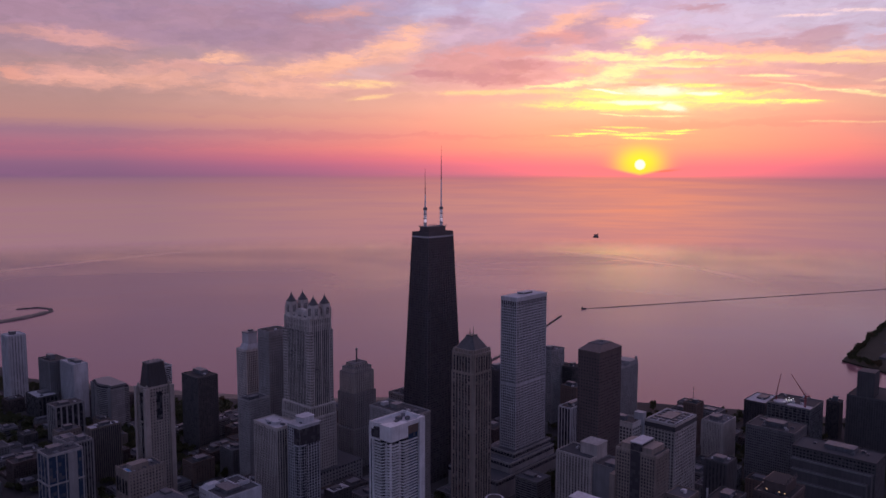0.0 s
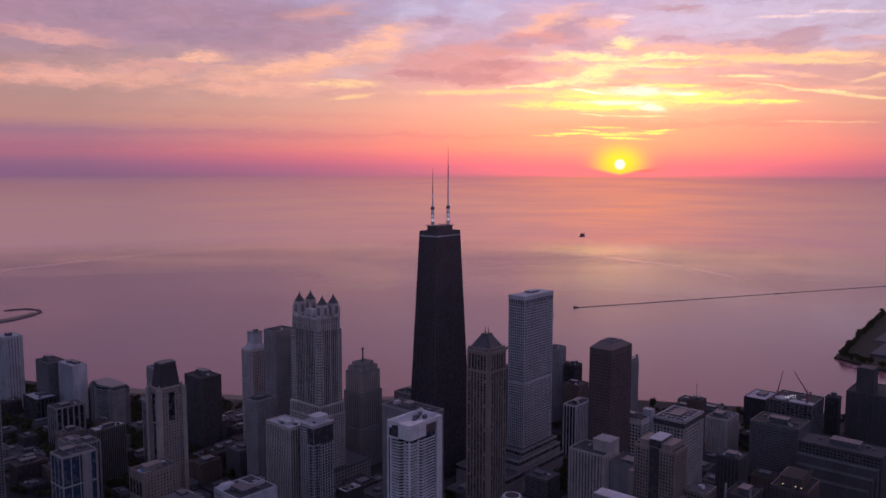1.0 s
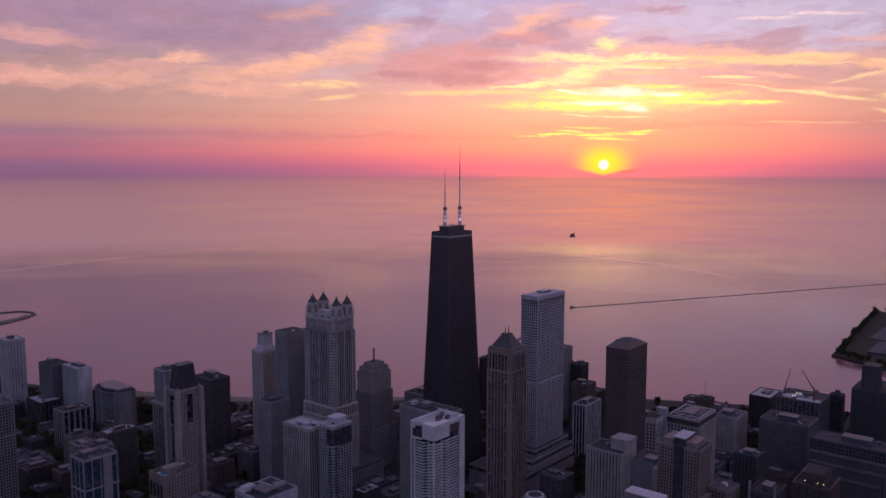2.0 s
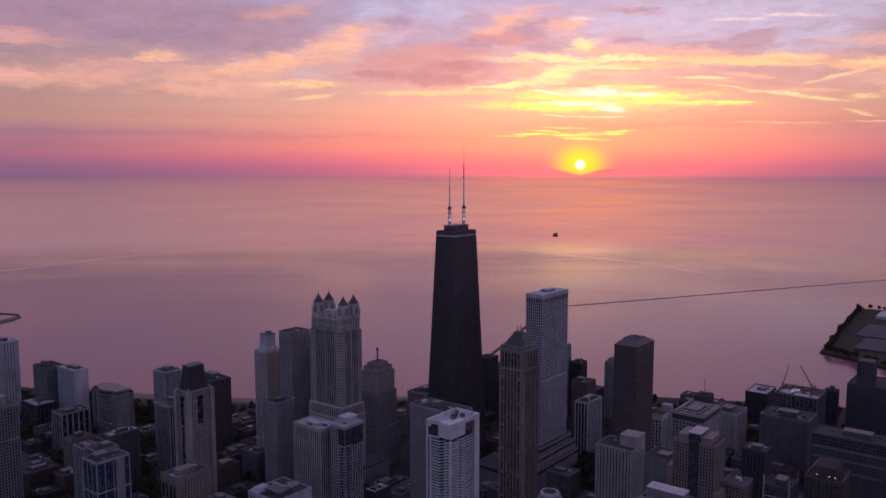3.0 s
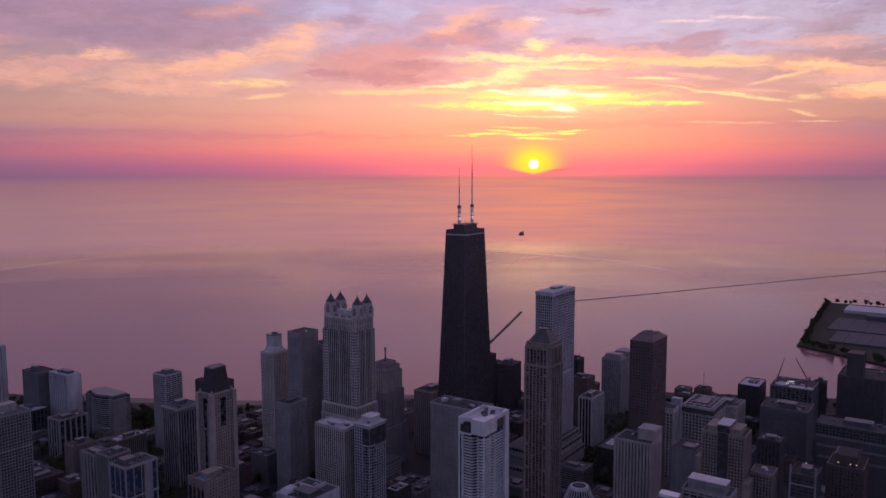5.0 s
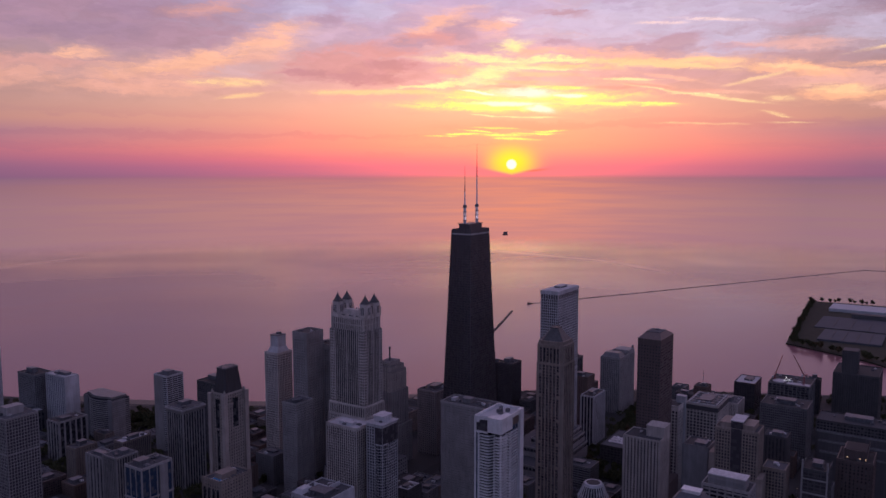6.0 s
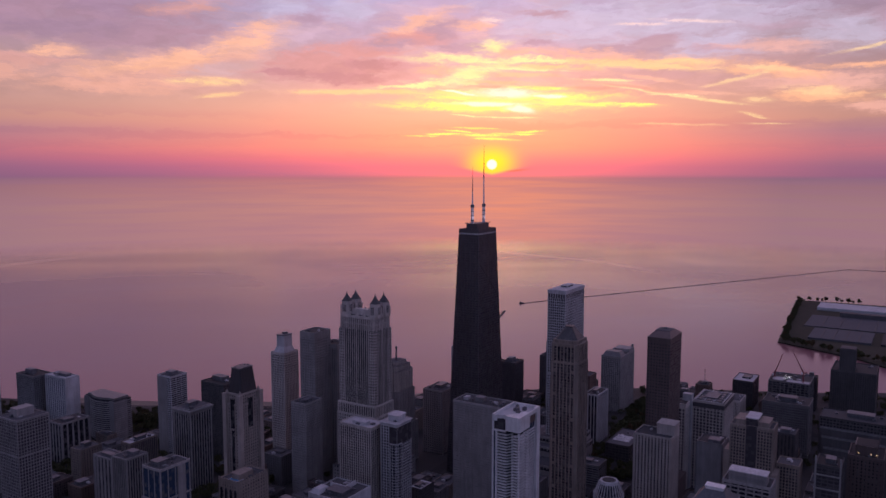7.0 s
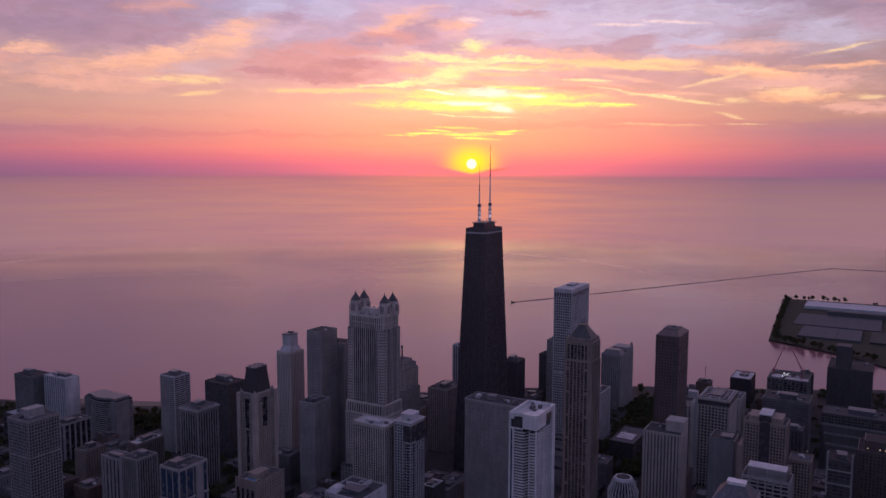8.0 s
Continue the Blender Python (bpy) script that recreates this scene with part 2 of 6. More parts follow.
# haze and glow round the sun, and its disc
blush = w.blob(u, v, 0.0, 0.0, 8.5, 0.8)
sky = w.mix(w.m("MULTIPLY", blush, 0.8), sky, srgb(255, 104, 132))
ang = w.m("SQRT", w.m("ADD", w.m("POWER", w.m("ABSOLUTE", w.m("MULTIPLY", u, 0.72)), 2.0), w.m("POWER", w.m("ABSOLUTE", w.m("SUBTRACT", v, 0.25)), 2.0)))
bowl = w.span(w.m("ADD", v, w.m("MULTIPLY", w.m("ABSOLUTE", u), -0.20)), -0.66, -0.36)
glow = w.m("MULTIPLY", w.m("EXPONENT", w.m("MULTIPLY", w.m("POWER", w.m("DIVIDE", ang, 1.3), 2.6), -1.0)), bowl)
sky = w.mix(w.m("MULTIPLY", glow, 0.85), sky, srgb(255, 206, 84))
core = w.m("MULTIPLY", w.m("EXPONENT", w.m("MULTIPLY", w.m("POWER", w.m("DIVIDE", ang, 0.9), 2.4), -1.0)), bowl)
sky = w.mix(core, sky, (1.0, 0.90, 0.04, 1))
disc = w.m("SQRT", w.m("ADD", w.m("POWER", w.m("ABSOLUTE", u), 2.0), w.m("POWER", w.m("ABSOLUTE", w.m("SUBTRACT", v, 0.18)), 2.0)))
sky = w.mix(w.span(disc, 0.42, 0.27), sky, (1.25, 1.22, 0.95, 1))
scud = w.m("MULTIPLY", w.blob(u, v, 1.75, -0.25, 0.75, 0.07, 0.10), w.span(c3, 0.36, 0.48))
sky = w.mix(scud, sky, srgb(196, 92, 96))

# behind the camera the sky is still the dim blue of the night's end
back = w.span(w.m("COSINE", w.m("DIVIDE", u, DEG)), 0.75, -0.45)
dim = w.m("MULTIPLY", back, w.span(v, 75.0, 25.0))
sky = w.mix(dim, sky, srgb(105, 113, 147))
nishita = w.node("ShaderNodeTexSky")
nishita.sky_type, nishita.sun_disc = "NISHITA", False
nishita.sun_elevation, nishita.sun_rotation = radians(SUN_EL), radians(SUN_AZ)
sky = w.mix(0.06, sky, nishita.outputs[0], "ADD")

# the lake beyond the sheet of water, out to the horizon, its reflections painted as colour
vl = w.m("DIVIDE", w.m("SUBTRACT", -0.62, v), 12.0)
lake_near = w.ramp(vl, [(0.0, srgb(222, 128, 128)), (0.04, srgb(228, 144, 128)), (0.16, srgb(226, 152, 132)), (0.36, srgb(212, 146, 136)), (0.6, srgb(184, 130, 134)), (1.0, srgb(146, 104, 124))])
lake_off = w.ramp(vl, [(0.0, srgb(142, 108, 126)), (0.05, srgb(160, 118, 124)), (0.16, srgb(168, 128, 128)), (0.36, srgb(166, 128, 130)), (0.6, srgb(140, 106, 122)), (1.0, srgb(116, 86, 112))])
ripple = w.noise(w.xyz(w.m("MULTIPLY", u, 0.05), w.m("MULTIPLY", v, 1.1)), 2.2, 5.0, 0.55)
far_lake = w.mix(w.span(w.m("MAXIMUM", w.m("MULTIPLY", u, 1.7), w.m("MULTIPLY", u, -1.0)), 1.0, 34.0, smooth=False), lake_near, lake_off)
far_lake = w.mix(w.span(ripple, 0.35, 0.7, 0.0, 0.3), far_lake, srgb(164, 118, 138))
# the sun's orange glitter on the water, painted as a soft spot below it
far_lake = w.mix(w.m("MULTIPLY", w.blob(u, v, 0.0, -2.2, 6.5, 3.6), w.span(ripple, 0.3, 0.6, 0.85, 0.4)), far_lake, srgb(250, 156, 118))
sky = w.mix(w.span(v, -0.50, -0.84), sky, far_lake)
bg = w.node("ShaderNodeBackground")
w.put(bg.inputs[0], w.mix(1.0, sky, (0.92, 0.875, 0.985, 1), "MULTIPLY"))
bg.inputs[1].default_value = 1.0
out = w.node("ShaderNodeOutputWorld")
w.t.links.new(bg.outputs[0], out.inputs[0])

sun_data = bpy.data.lights.new("sun", "SUN")
sun_data.energy, sun_data.angle, sun_data.color = 0.025, radians(6.0), (1.0, 0.30, 0.13)
sun = new("sun", sun_data)
s_az, s_el = radians(SUN_AZ), radians(0.8)
sun.matrix_world = look((0, 0, 900), Vector((0, 0, 900)) - Vector((math.sin(s_az) * math.cos(s_el), math.cos(s_az) * math.cos(s_el), math.sin(s_el))))

# ---- materials ----
def material(name):
    mat = bpy.data.materials.new(name)
    mat.use_nodes = True
    mat.node_tree.nodes.clear()
    n = Net(mat.node_tree)
    bsdf = n.node("ShaderNodeBsdfPrincipled")
    o = n.node("ShaderNodeOutputMaterial")
    n.t.links.new(bsdf.outputs[0], o.inputs[0])
    return mat, n, bsdf, o


def masonry(name, colour, rough=0.75, vary=0.25, streak=0.2, metal=0.0):
    """Wall and roof surfaces: object-to-object tint, weather streaks down the face, blotches and fine grain."""
    mat, n, b, _ = material(name)
    geo = n.node("ShaderNodeNewGeometry")
    x, y, z = n.split(geo.outputs["Position"])
    down = n.noise(n.xyz(n.m("MULTIPLY", x, 0.35), n.m("MULTIPLY", y, 0.35), n.m("MULTIPLY", z, 0.03)), 1.0, 4.0, 0.6)
    blot = n.noise(geo.outputs["Position"], 0.06, 4.0, 0.6)
    grain = n.noise(geo.outputs["Position"], 1.4, 2.0)
    rnd = n.node("ShaderNodeObjectInfo").outputs["Random"]
    k = n.m("ADD", 1.0 - vary * 0.5, n.m("MULTIPLY", rnd, vary))
    k = n.m("MULTIPLY", k, n.span(down, 0.25, 0.75, 1.0 - streak, 1.0 + streak * 0.4))
    k = n.m("MULTIPLY", k, n.span(blot, 0.3, 0.7, 0.86, 1.1))
    k = n.m("MULTIPLY", k, n.span(grain, 0.2, 0.8, 0.92, 1.06))
    col = n.mix(1.0, (*colour, 1), n.xyz(k, k, k), "MULTIPLY")
    n.put(b.inputs["Base Color"], col)
    n.put(b.inputs["Roughness"], n.span(blot, 0.2, 0.8, rough - 0.08, min(rough + 0.1, 1.0)))
    b.inputs["Metallic"].default_value = metal
    bump = n.node("ShaderNodeBump")
    bump.inputs["Strength"].default_value, bump.inputs["Distance"].default_value = 0.25, 0.05
    n.put(bump.inputs["Height"], grain), n.put(b.inputs["Normal"], bump.outputs[0])
    return mat


def glazing(name, colour, rough=0.12, blinds=0.06, cell=(2.9, 2.9, 3.6)):
    """Window walls: dark glass with blinds drawn in some of the rooms."""
    mat, n, b, _ = material(name)
    geo = n.node("ShaderNodeNewGeometry")
    x, y, z = n.split(geo.outputs["Position"])
    cells = n.xyz(*[n.m("FLOOR", n.m("DIVIDE", s, c)) for s, c in zip((x, y, z), cell)])
    wn = n.node("ShaderNodeTexWhiteNoise")
    n.put(wn.inputs["Vector"], cells)
    drawn = n.span(wn.outputs["Value"], 0.62, 1.0)
    col = n.mix(n.m("MULTIPLY", drawn, 0.8), (*colour, 1), (blinds, blinds, blinds * 1.05, 1))
    n.put(b.inputs["Base Color"], col)
    n.put(b.inputs["Roughness"], n.span(wn.outputs["Value"], 0.0, 1.0, rough, rough + 0.25))
    b.inputs["IOR"].default_value = 1.36
    return mat


LIMESTONE = masonry("limestone", (0.56, 0.52, 0.50))
BEIGE = masonry("beige_precast", (0.31, 0.262, 0.235))
TAN = masonry("tan_brick", (0.25, 0.215, 0.195))
BROWN = masonry("brown_granite", (0.125, 0.098, 0.097), 0.5)
RED = masonry("red_brick", (0.16, 0.115, 0.10))
GREY = masonry("grey_concrete", (0.32, 0.312, 0.320))
STONE = masonry("warm_grey_stone", (0.35, 0.312, 0.290))
PALE = masonry("pale_concrete", (0.55, 0.555, 0.590))
WHITE = masonry("white_painted_concrete", (0.78, 0.78, 0.80), 0.6, 0.1, 0.15)
DARK = masonry("dark_stone", (0.10, 0.098, 0.105))
SLATE = masonry("grey_panels", (0.20, 0.202, 0.215), 0.5)
BLACK = masonry("black_anodised_metal", (0.112, 0.104, 0.118), 0.45, 0.1, 0.2, 0.3)
BLACKGLASS = glazing("bronze_glass", (0.066, 0.062, 0.072), 0.12, 0.08)
GLASS = glazing("dark_glass", (0.022, 0.025, 0.032), 0.12, 0.12)
BLUEGLASS = glazing("blue_glass", (0.035, 0.060, 0.105), 0.08, 0.12)
GREYGLASS = glazing("grey_glass", (0.06, 0.065, 0.075), 0.15, 0.25)
GRAVEL = masonry("roof_gravel", (0.086, 0.092, 0.106), 0.9, 0.5, 0.1)
TAR = masonry("roof_tar", (0.048, 0.048, 0.053), 0.85, 0.5, 0.1)
WHITEROOF = masonry("white_roof_membrane", (0.50, 0.515, 0.55), 0.7, 0.25, 0.1)
METAL = masonry("galvanised_metal", (0.145, 0.155, 0.178), 0.55, 0.4, 0.3, 0.2)
COPPER = masonry("weathered_dark_copper", (0.080, 0.084, 0.092), 0.5, 0.1, 0.3)
MANSARD = masonry("mansard_slate", (0.045, 0.045, 0.055), 0.5, 0.1, 0.3)
RUST = masonry("crane_paint", (0.34, 0.06, 0.075), 0.5)
ROCK = masonry("breakwater_stone", (0.12, 0.105, 0.10), 0.9)
SAND = masonry("beach_sand", (0.21, 0.18, 0.155), 0.95)
ASPHALT = masonry("asphalt", (0.032, 0.032, 0.036), 0.85, 0.1, 0.0)
PAVING = masonry("pavement_concrete", (0.045, 0.045, 0.048), 0.9, 0.4, 0.0)
BARK = masonry("bark", (0.07, 0.05, 0.04), 0.95)
ANTENNA = masonry("antenna_white_paint", (0.80, 0.76, 0.82), 0.5, 0.1, 0.2)
ANTENNA_RED = masonry("antenna_red_paint", (0.42, 0.20, 0.22), 0.5, 0.1, 0.2)
BASIN = masonry("still_basin_water", (0.05, 0.055, 0.06), 0.55, 0.2, 0.0)
POOL = masonry("pool_water", (0.10, 0.30, 0.55), 0.2, 0.1, 0.0)


def leafy():
    mat, n, b, _ = material("foliage")
    geo = n.node("ShaderNodeNewGeometry")
    rnd = n.node("ShaderNodeObjectInfo").outputs["Random"]
    isl = geo.outputs["Random Per Island"]
    col = n.mix(isl, (0.030, 0.045, 0.018, 1), (0.085, 0.085, 0.030, 1))
    col = n.mix(n.span(rnd, 0.7, 1.0, 0.0, 0.6), col, (0.11, 0.055, 0.025, 1))
    n.put(b.inputs["Base Color"], col)
    b.inputs["Roughness"].default_value = 0.8
    return mat


LEAF = leafy()


def lamp_glow(name, colour, power):
    mat, n, b, _ = material(name)
    b.inputs["Base Color"].default_value = (0.8, 0.8, 0.8, 1)
    b.inputs["Emission Color"].default_value = (*colour, 1)
    b.inputs["Emission Strength"].default_value = power
    return mat


WARM = lamp_glow("sodium_lamp", (1.0, 0.60, 0.26), 0.7)
COOL = lamp_glow("white_lamp", (0.95, 0.95, 1.0), 1.5)


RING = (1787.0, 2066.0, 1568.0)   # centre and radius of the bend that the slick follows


def water():
    mat, n, b, o = material("lake_water")
    geo = n.node("ShaderNodeNewGeometry")
    pos = geo.outputs["Position"]
    x, y, z = n.split(pos)
    # wind lanes lie across the view, with slicks between them
    along = n.m("ADD", n.m("MULTIPLY", x, 0.79), n.m("MULTIPLY", y, 0.61))
    across = n.m("SUBTRACT", n.m("MULTIPLY", y, 0.79), n.m("MULTIPLY", x, 0.61))
    lanes = n.noise(n.xyz(n.m("MULTIPLY", along, 0.0022), n.m("MULTIPLY", across, 0.00045)), 1.0, 5.0, 0.55, 0.8)
    patch = n.noise(pos, 0.0011, 3.0, 0.5, 0.5)
    waves = n.noise(pos, 0.16, 3.0, 0.6)
    # one long slick bends round from the north shore to the breakwater and parts two painted tints
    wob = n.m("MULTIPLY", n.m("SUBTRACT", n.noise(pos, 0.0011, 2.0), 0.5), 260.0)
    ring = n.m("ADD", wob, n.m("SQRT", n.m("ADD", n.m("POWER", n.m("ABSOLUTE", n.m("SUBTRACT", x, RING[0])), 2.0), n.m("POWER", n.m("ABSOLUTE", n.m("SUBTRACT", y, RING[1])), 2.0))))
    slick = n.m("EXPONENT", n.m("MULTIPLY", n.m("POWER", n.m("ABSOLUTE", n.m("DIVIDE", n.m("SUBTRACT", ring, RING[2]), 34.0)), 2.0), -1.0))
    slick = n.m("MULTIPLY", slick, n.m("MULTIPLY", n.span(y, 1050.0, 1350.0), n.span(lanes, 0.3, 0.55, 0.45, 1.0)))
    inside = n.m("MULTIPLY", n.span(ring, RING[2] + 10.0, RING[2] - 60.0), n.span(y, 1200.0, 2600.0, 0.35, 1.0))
    rough = n.m("ADD", n.span(lanes, 0.3, 0.7, 0.09, 0.14), n.m("MULTIPLY", n.span(patch, 0.35, 0.65), 0.06))
    rough = n.m("ADD", rough, n.span(inside, 0.0, 1.0, 0.035, 0.055))
    n.put(b.inputs["Roughness"], rough)
    # reflected sky put into the base colour: pink and lilac, paler along the slick
    sky_tint = n.mix(n.span(patch, 0.3, 0.7), (0.270, 0.118, 0.132, 1), (0.225, 0.130, 0.180, 1))
    sky_tint = n.mix(inside, sky_tint, n.mix(n.span(patch, 0.3, 0.7), (0.262, 0.096, 0.142, 1), (0.225, 0.122, 0.195, 1)))
    sky_tint = n.mix(n.m("MULTIPLY", slick, 0.65), sky_tint, (0.68, 0.42, 0.37, 1))
    n.put(b.inputs["Base Color"], n.mix(n.span(lanes, 0.35, 0.65, 0.0, 0.25), sky_tint, (0.26, 0.14, 0.15, 1)))
    b.inputs["IOR"].default_value = 1.333
    b.inputs["Specular IOR Level"].default_value = 0.42
    b.inputs["Specular Tint"].default_value = (1.0, 0.58, 0.82, 1)
    bump = n.node("ShaderNodeBump")
    bump.inputs["Strength"].default_value, bump.inputs["Distance"].default_value = 0.10, 0.5
    n.put(bump.inputs["Height"], waves), n.put(b.inputs["Normal"], bump.outputs[0])
    # the sheet turns clear where it meets the far lake painted into the world
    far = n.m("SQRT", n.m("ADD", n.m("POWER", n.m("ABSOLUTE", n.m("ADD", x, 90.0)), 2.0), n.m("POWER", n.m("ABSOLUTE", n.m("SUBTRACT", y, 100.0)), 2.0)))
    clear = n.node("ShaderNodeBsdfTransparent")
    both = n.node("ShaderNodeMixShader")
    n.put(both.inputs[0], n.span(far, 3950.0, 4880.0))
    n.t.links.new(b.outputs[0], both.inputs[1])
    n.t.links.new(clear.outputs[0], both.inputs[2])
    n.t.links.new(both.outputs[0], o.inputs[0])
    return mat


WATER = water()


def turf():
    mat, n, b, _ = material("park_ground")
    pos = n.node("ShaderNodeNewGeometry").outputs["Position"]
    n.put(b.inputs["Base Color"], n.mix(n.noise(pos, 0.05, 5.0), (0.014, 0.02, 0.012, 1), (0.045, 0.045, 0.03, 1)))
    b.inputs["Roughness"].default_value = 0.95
    return mat


TURF = turf()

# ---- shape helpers ----
GROUND = 3.0   # the city stands this high over the lake


class Geo:
    """Collects corners and faces of one mesh."""

    def __init__(self):
        self.v, self.f = [], []

    def prism(self, poly, z0, z1, top=None):
        """An upright solid on a polygon (anticlockwise); top: the polygon at its upper end."""
        k, n = len(self.v), len(poly)
        top = top or poly
        self.v += [(x, y, z0) for x, y in poly] + [(x, y, z1) for x, y in top]
        self.f += [tuple(range(k + n - 1, k - 1, -1)), tuple(range(k + n, k + 2 * n))]
        self.f += [(k + i, k + (i + 1) % n, k + n + (i + 1) % n, k + n + i) for i in range(n)]
        return self

    def box(self, x0, x1, y0, y1, z0, z1):
        return self.prism([(x0, y0), (x1, y0), (x1, y1), (x0, y1)], z0, z1)

    def tube(self, x, y, z0, z1, r0, r1=None, n=10):
        r1 = r0 if r1 is None else r1
        ring = [(math.cos(2 * math.pi * i / n), math.sin(2 * math.pi * i / n)) for i in range(n)]
        return self.prism([(x + r0 * c, y + r0 * s) for c, s in ring], z0, z1, [(x + r1 * c, y + r1 * s) for c, s in ring])

    def beam(self, a, b, wide, deep=None):
        """A square bar from a to b."""
        a, b = Vector(a), Vector(b)
        d = (b - a).normalized()
        side = d.cross(Vector((0, 0, 1)))
        side = (side if side.length > 1e-3 else Vector((1, 0, 0))).normalized()
        up = side.cross(d) * (deep or wide) / 2
        side = side * wide / 2
        k = len(self.v)
        for p in (a, b):
            self.v += [tuple(p + s * side + t * up) for s, t in ((-1, -1), (1, -1), (1, 1), (-1, 1))]
        self.f += [(k + 3, k + 2, k + 1, k), (k + 4, k + 5, k + 6, k + 7)] + [(k + i, k + (i + 1) % 4, k + 4 + (i + 1) % 4, k + 4 + i) for i in range(4)]
        return self

    def mesh(self, name, mat):
        me = bpy.data.meshes.new(name)
        me.from_pydata(self.v, [], self.f)
        me.materials.append(mat)
        return me


def part(name, geo, mat, parent, label="", kind=""):
    """Links a mesh as one part under a thing or a part."""
    ob = new(name, geo if isinstance(geo, bpy.types.Mesh) else geo.mesh(name, mat))
    ob.parent = parent
    return tagged(ob, label=label, kind=kind)


def thing(name, x, y, z, label, category, group="", kind="", turn=0.0):
    ob = new(name)
    ob.empty_display_size = 2
    ob.matrix_basis = pose(x, y, z, 0, 0, turn)
    return tagged(ob, label, category, group, kind)


def structure(name, geo, mat, label, category):
    return tagged(new(name, geo.mesh(name, mat)), label, category, kind="structure")


def rect(hx, hy, cx=0.0, cy=0.0, cut=0.0):
    """A rectangle about (cx, cy), anticlockwise, with its corners cut off."""
    if not cut:
        return [(cx - hx, cy - hy), (cx + hx, cy - hy), (cx + hx, cy + hy), (cx - hx, cy + hy)]
    return [(cx - hx + cut, cy - hy), (cx + hx - cut, cy - hy), (cx + hx, cy - hy + cut), (cx + hx, cy + hy - cut),
            (cx + hx - cut, cy + hy), (cx - hx + cut, cy + hy), (cx - hx, cy + hy - cut), (cx - hx, cy - hy + cut)]


def facade(g, hx, hy, z0, z1, style, cx=0.0, cy=0.0):
    """Piers and spandrels that stand proud of a block's four glass walls. style: bay, storey, pier width, spandrel height, depth."""
    bay, storey, pw, sh, d = style
    for length, place in ((2 * hx, "sn"), (2 * hy, "we")):
        n = max(1, round(length / bay))
        for side in place:
            for i in range(n + 1):
                c = -length / 2 + i * length / n
                a, b = max(c - pw / 2, -length / 2 - d), min(c + pw / 2, length / 2 + d)
                if i in (0, n):
                    a, b = (a - pw * 0.2, b + pw * 0.3) if i == 0 else (a - pw * 0.3, b + pw * 0.2)
                if side == "s":
                    g.box(cx + a, cx + b, cy - hy - d, cy - hy + 0.1, z0, z1)
                elif side == "n":
                    g.box(cx + a, cx + b, cy + hy - 0.1, cy + hy + d, z0, z1)
                elif side == "w":
                    g.box(cx - hx - d, cx - hx + 0.1, cy + a, cy + b, z0, z1)
                else:
                    g.box(cx + hx - 0.1, cx + hx + d, cy + a, cy + b, z0, z1)
    if sh > 0:
        e = d * 0.7
        for k in range(1, int((z1 - z0) / storey) + 1):
            z = z0 + k * storey
            if z > z1 - 0.2:
                break
            for r in ((cx - hx - e, cx + hx + e, cy - hy - e, cy - hy + 0.1), (cx - hx - e, cx + hx + e, cy + hy - 0.1, cy + hy + e),
                      (cx - hx - e, cx - hx + 0.1, cy - hy, cy + hy), (cx + hx - 0.1, cx + hx + e, cy - hy, cy + hy)):
                g.box(*r, z - sh / 2, z + sh / 2)
    return g


def parapet(g, hx, hy, z, high=1.2, thick=0.6, cx=0.0, cy=0.0, out=0.45):
    hx, hy = hx + out, hy + out
    for r in ((-hx, hx, -hy, -hy + thick), (-hx, hx, hy - thick, hy), (-hx, -hx + thick, -hy + thick, hy - thick), (hx - thick, hx, -hy + thick, hy - thick)):
        g.box(cx + r[0], cx + r[1], cy + r[2], cy + r[3], z - 1.4, z + high)
    return g


def roof_kit(b, rng, hx, hy, z, mat=None, units=4, cx=0.0, cy=0.0, pent=True, pent_mat=None, pent_high=5.0):
    """What stands on a flat roof: the lift house, cooling units, vents."""
    if pent:
        px, py = hx * rng.uniform(0.3, 0.5), hy * rng.uniform(0.3, 0.5)
        ox, oy = cx + rng.uniform(-0.3, 0.3) * hx, cy + rng.uniform(-0.3, 0.3) * hy
        g = Geo().box(ox - px, ox + px, oy - py, oy + py, z, z + pent_high)
        g.box(ox - px - 0.25, ox + px + 0.25, oy - py - 0.25, oy + py + 0.25, z + pent_high, z + pent_high + 0.4)
        part("penthouse", g, pent_mat or METAL, b)
    for _ in range(units):
        sx, sy, sz = rng.uniform(0.8, 2.6), rng.uniform(0.8, 2.6), rng.uniform(1.0, 2.6)
        ox, oy = cx + rng.uniform(-0.8, 0.8) * (hx - 2.6), cy + rng.uniform(-0.8, 0.8) * (hy - 2.6)
        g = Geo().box(ox - sx, ox + sx, oy - sy, oy + sy, z + 0.3, z + sz)
        g.tube(ox, oy, z + sz, z + sz + 0.5, min(sx, sy) * 0.7, n=8)
        g.box(ox - sx * 0.8, ox + sx * 0.8, oy - sy * 0.8, oy + sy * 0.8, z - 0.1, z + 0.3)
        part("rooftop_unit", g, METAL if rng.random() < 0.7 else PALE, b)


TAKEN = []   # plots already built on


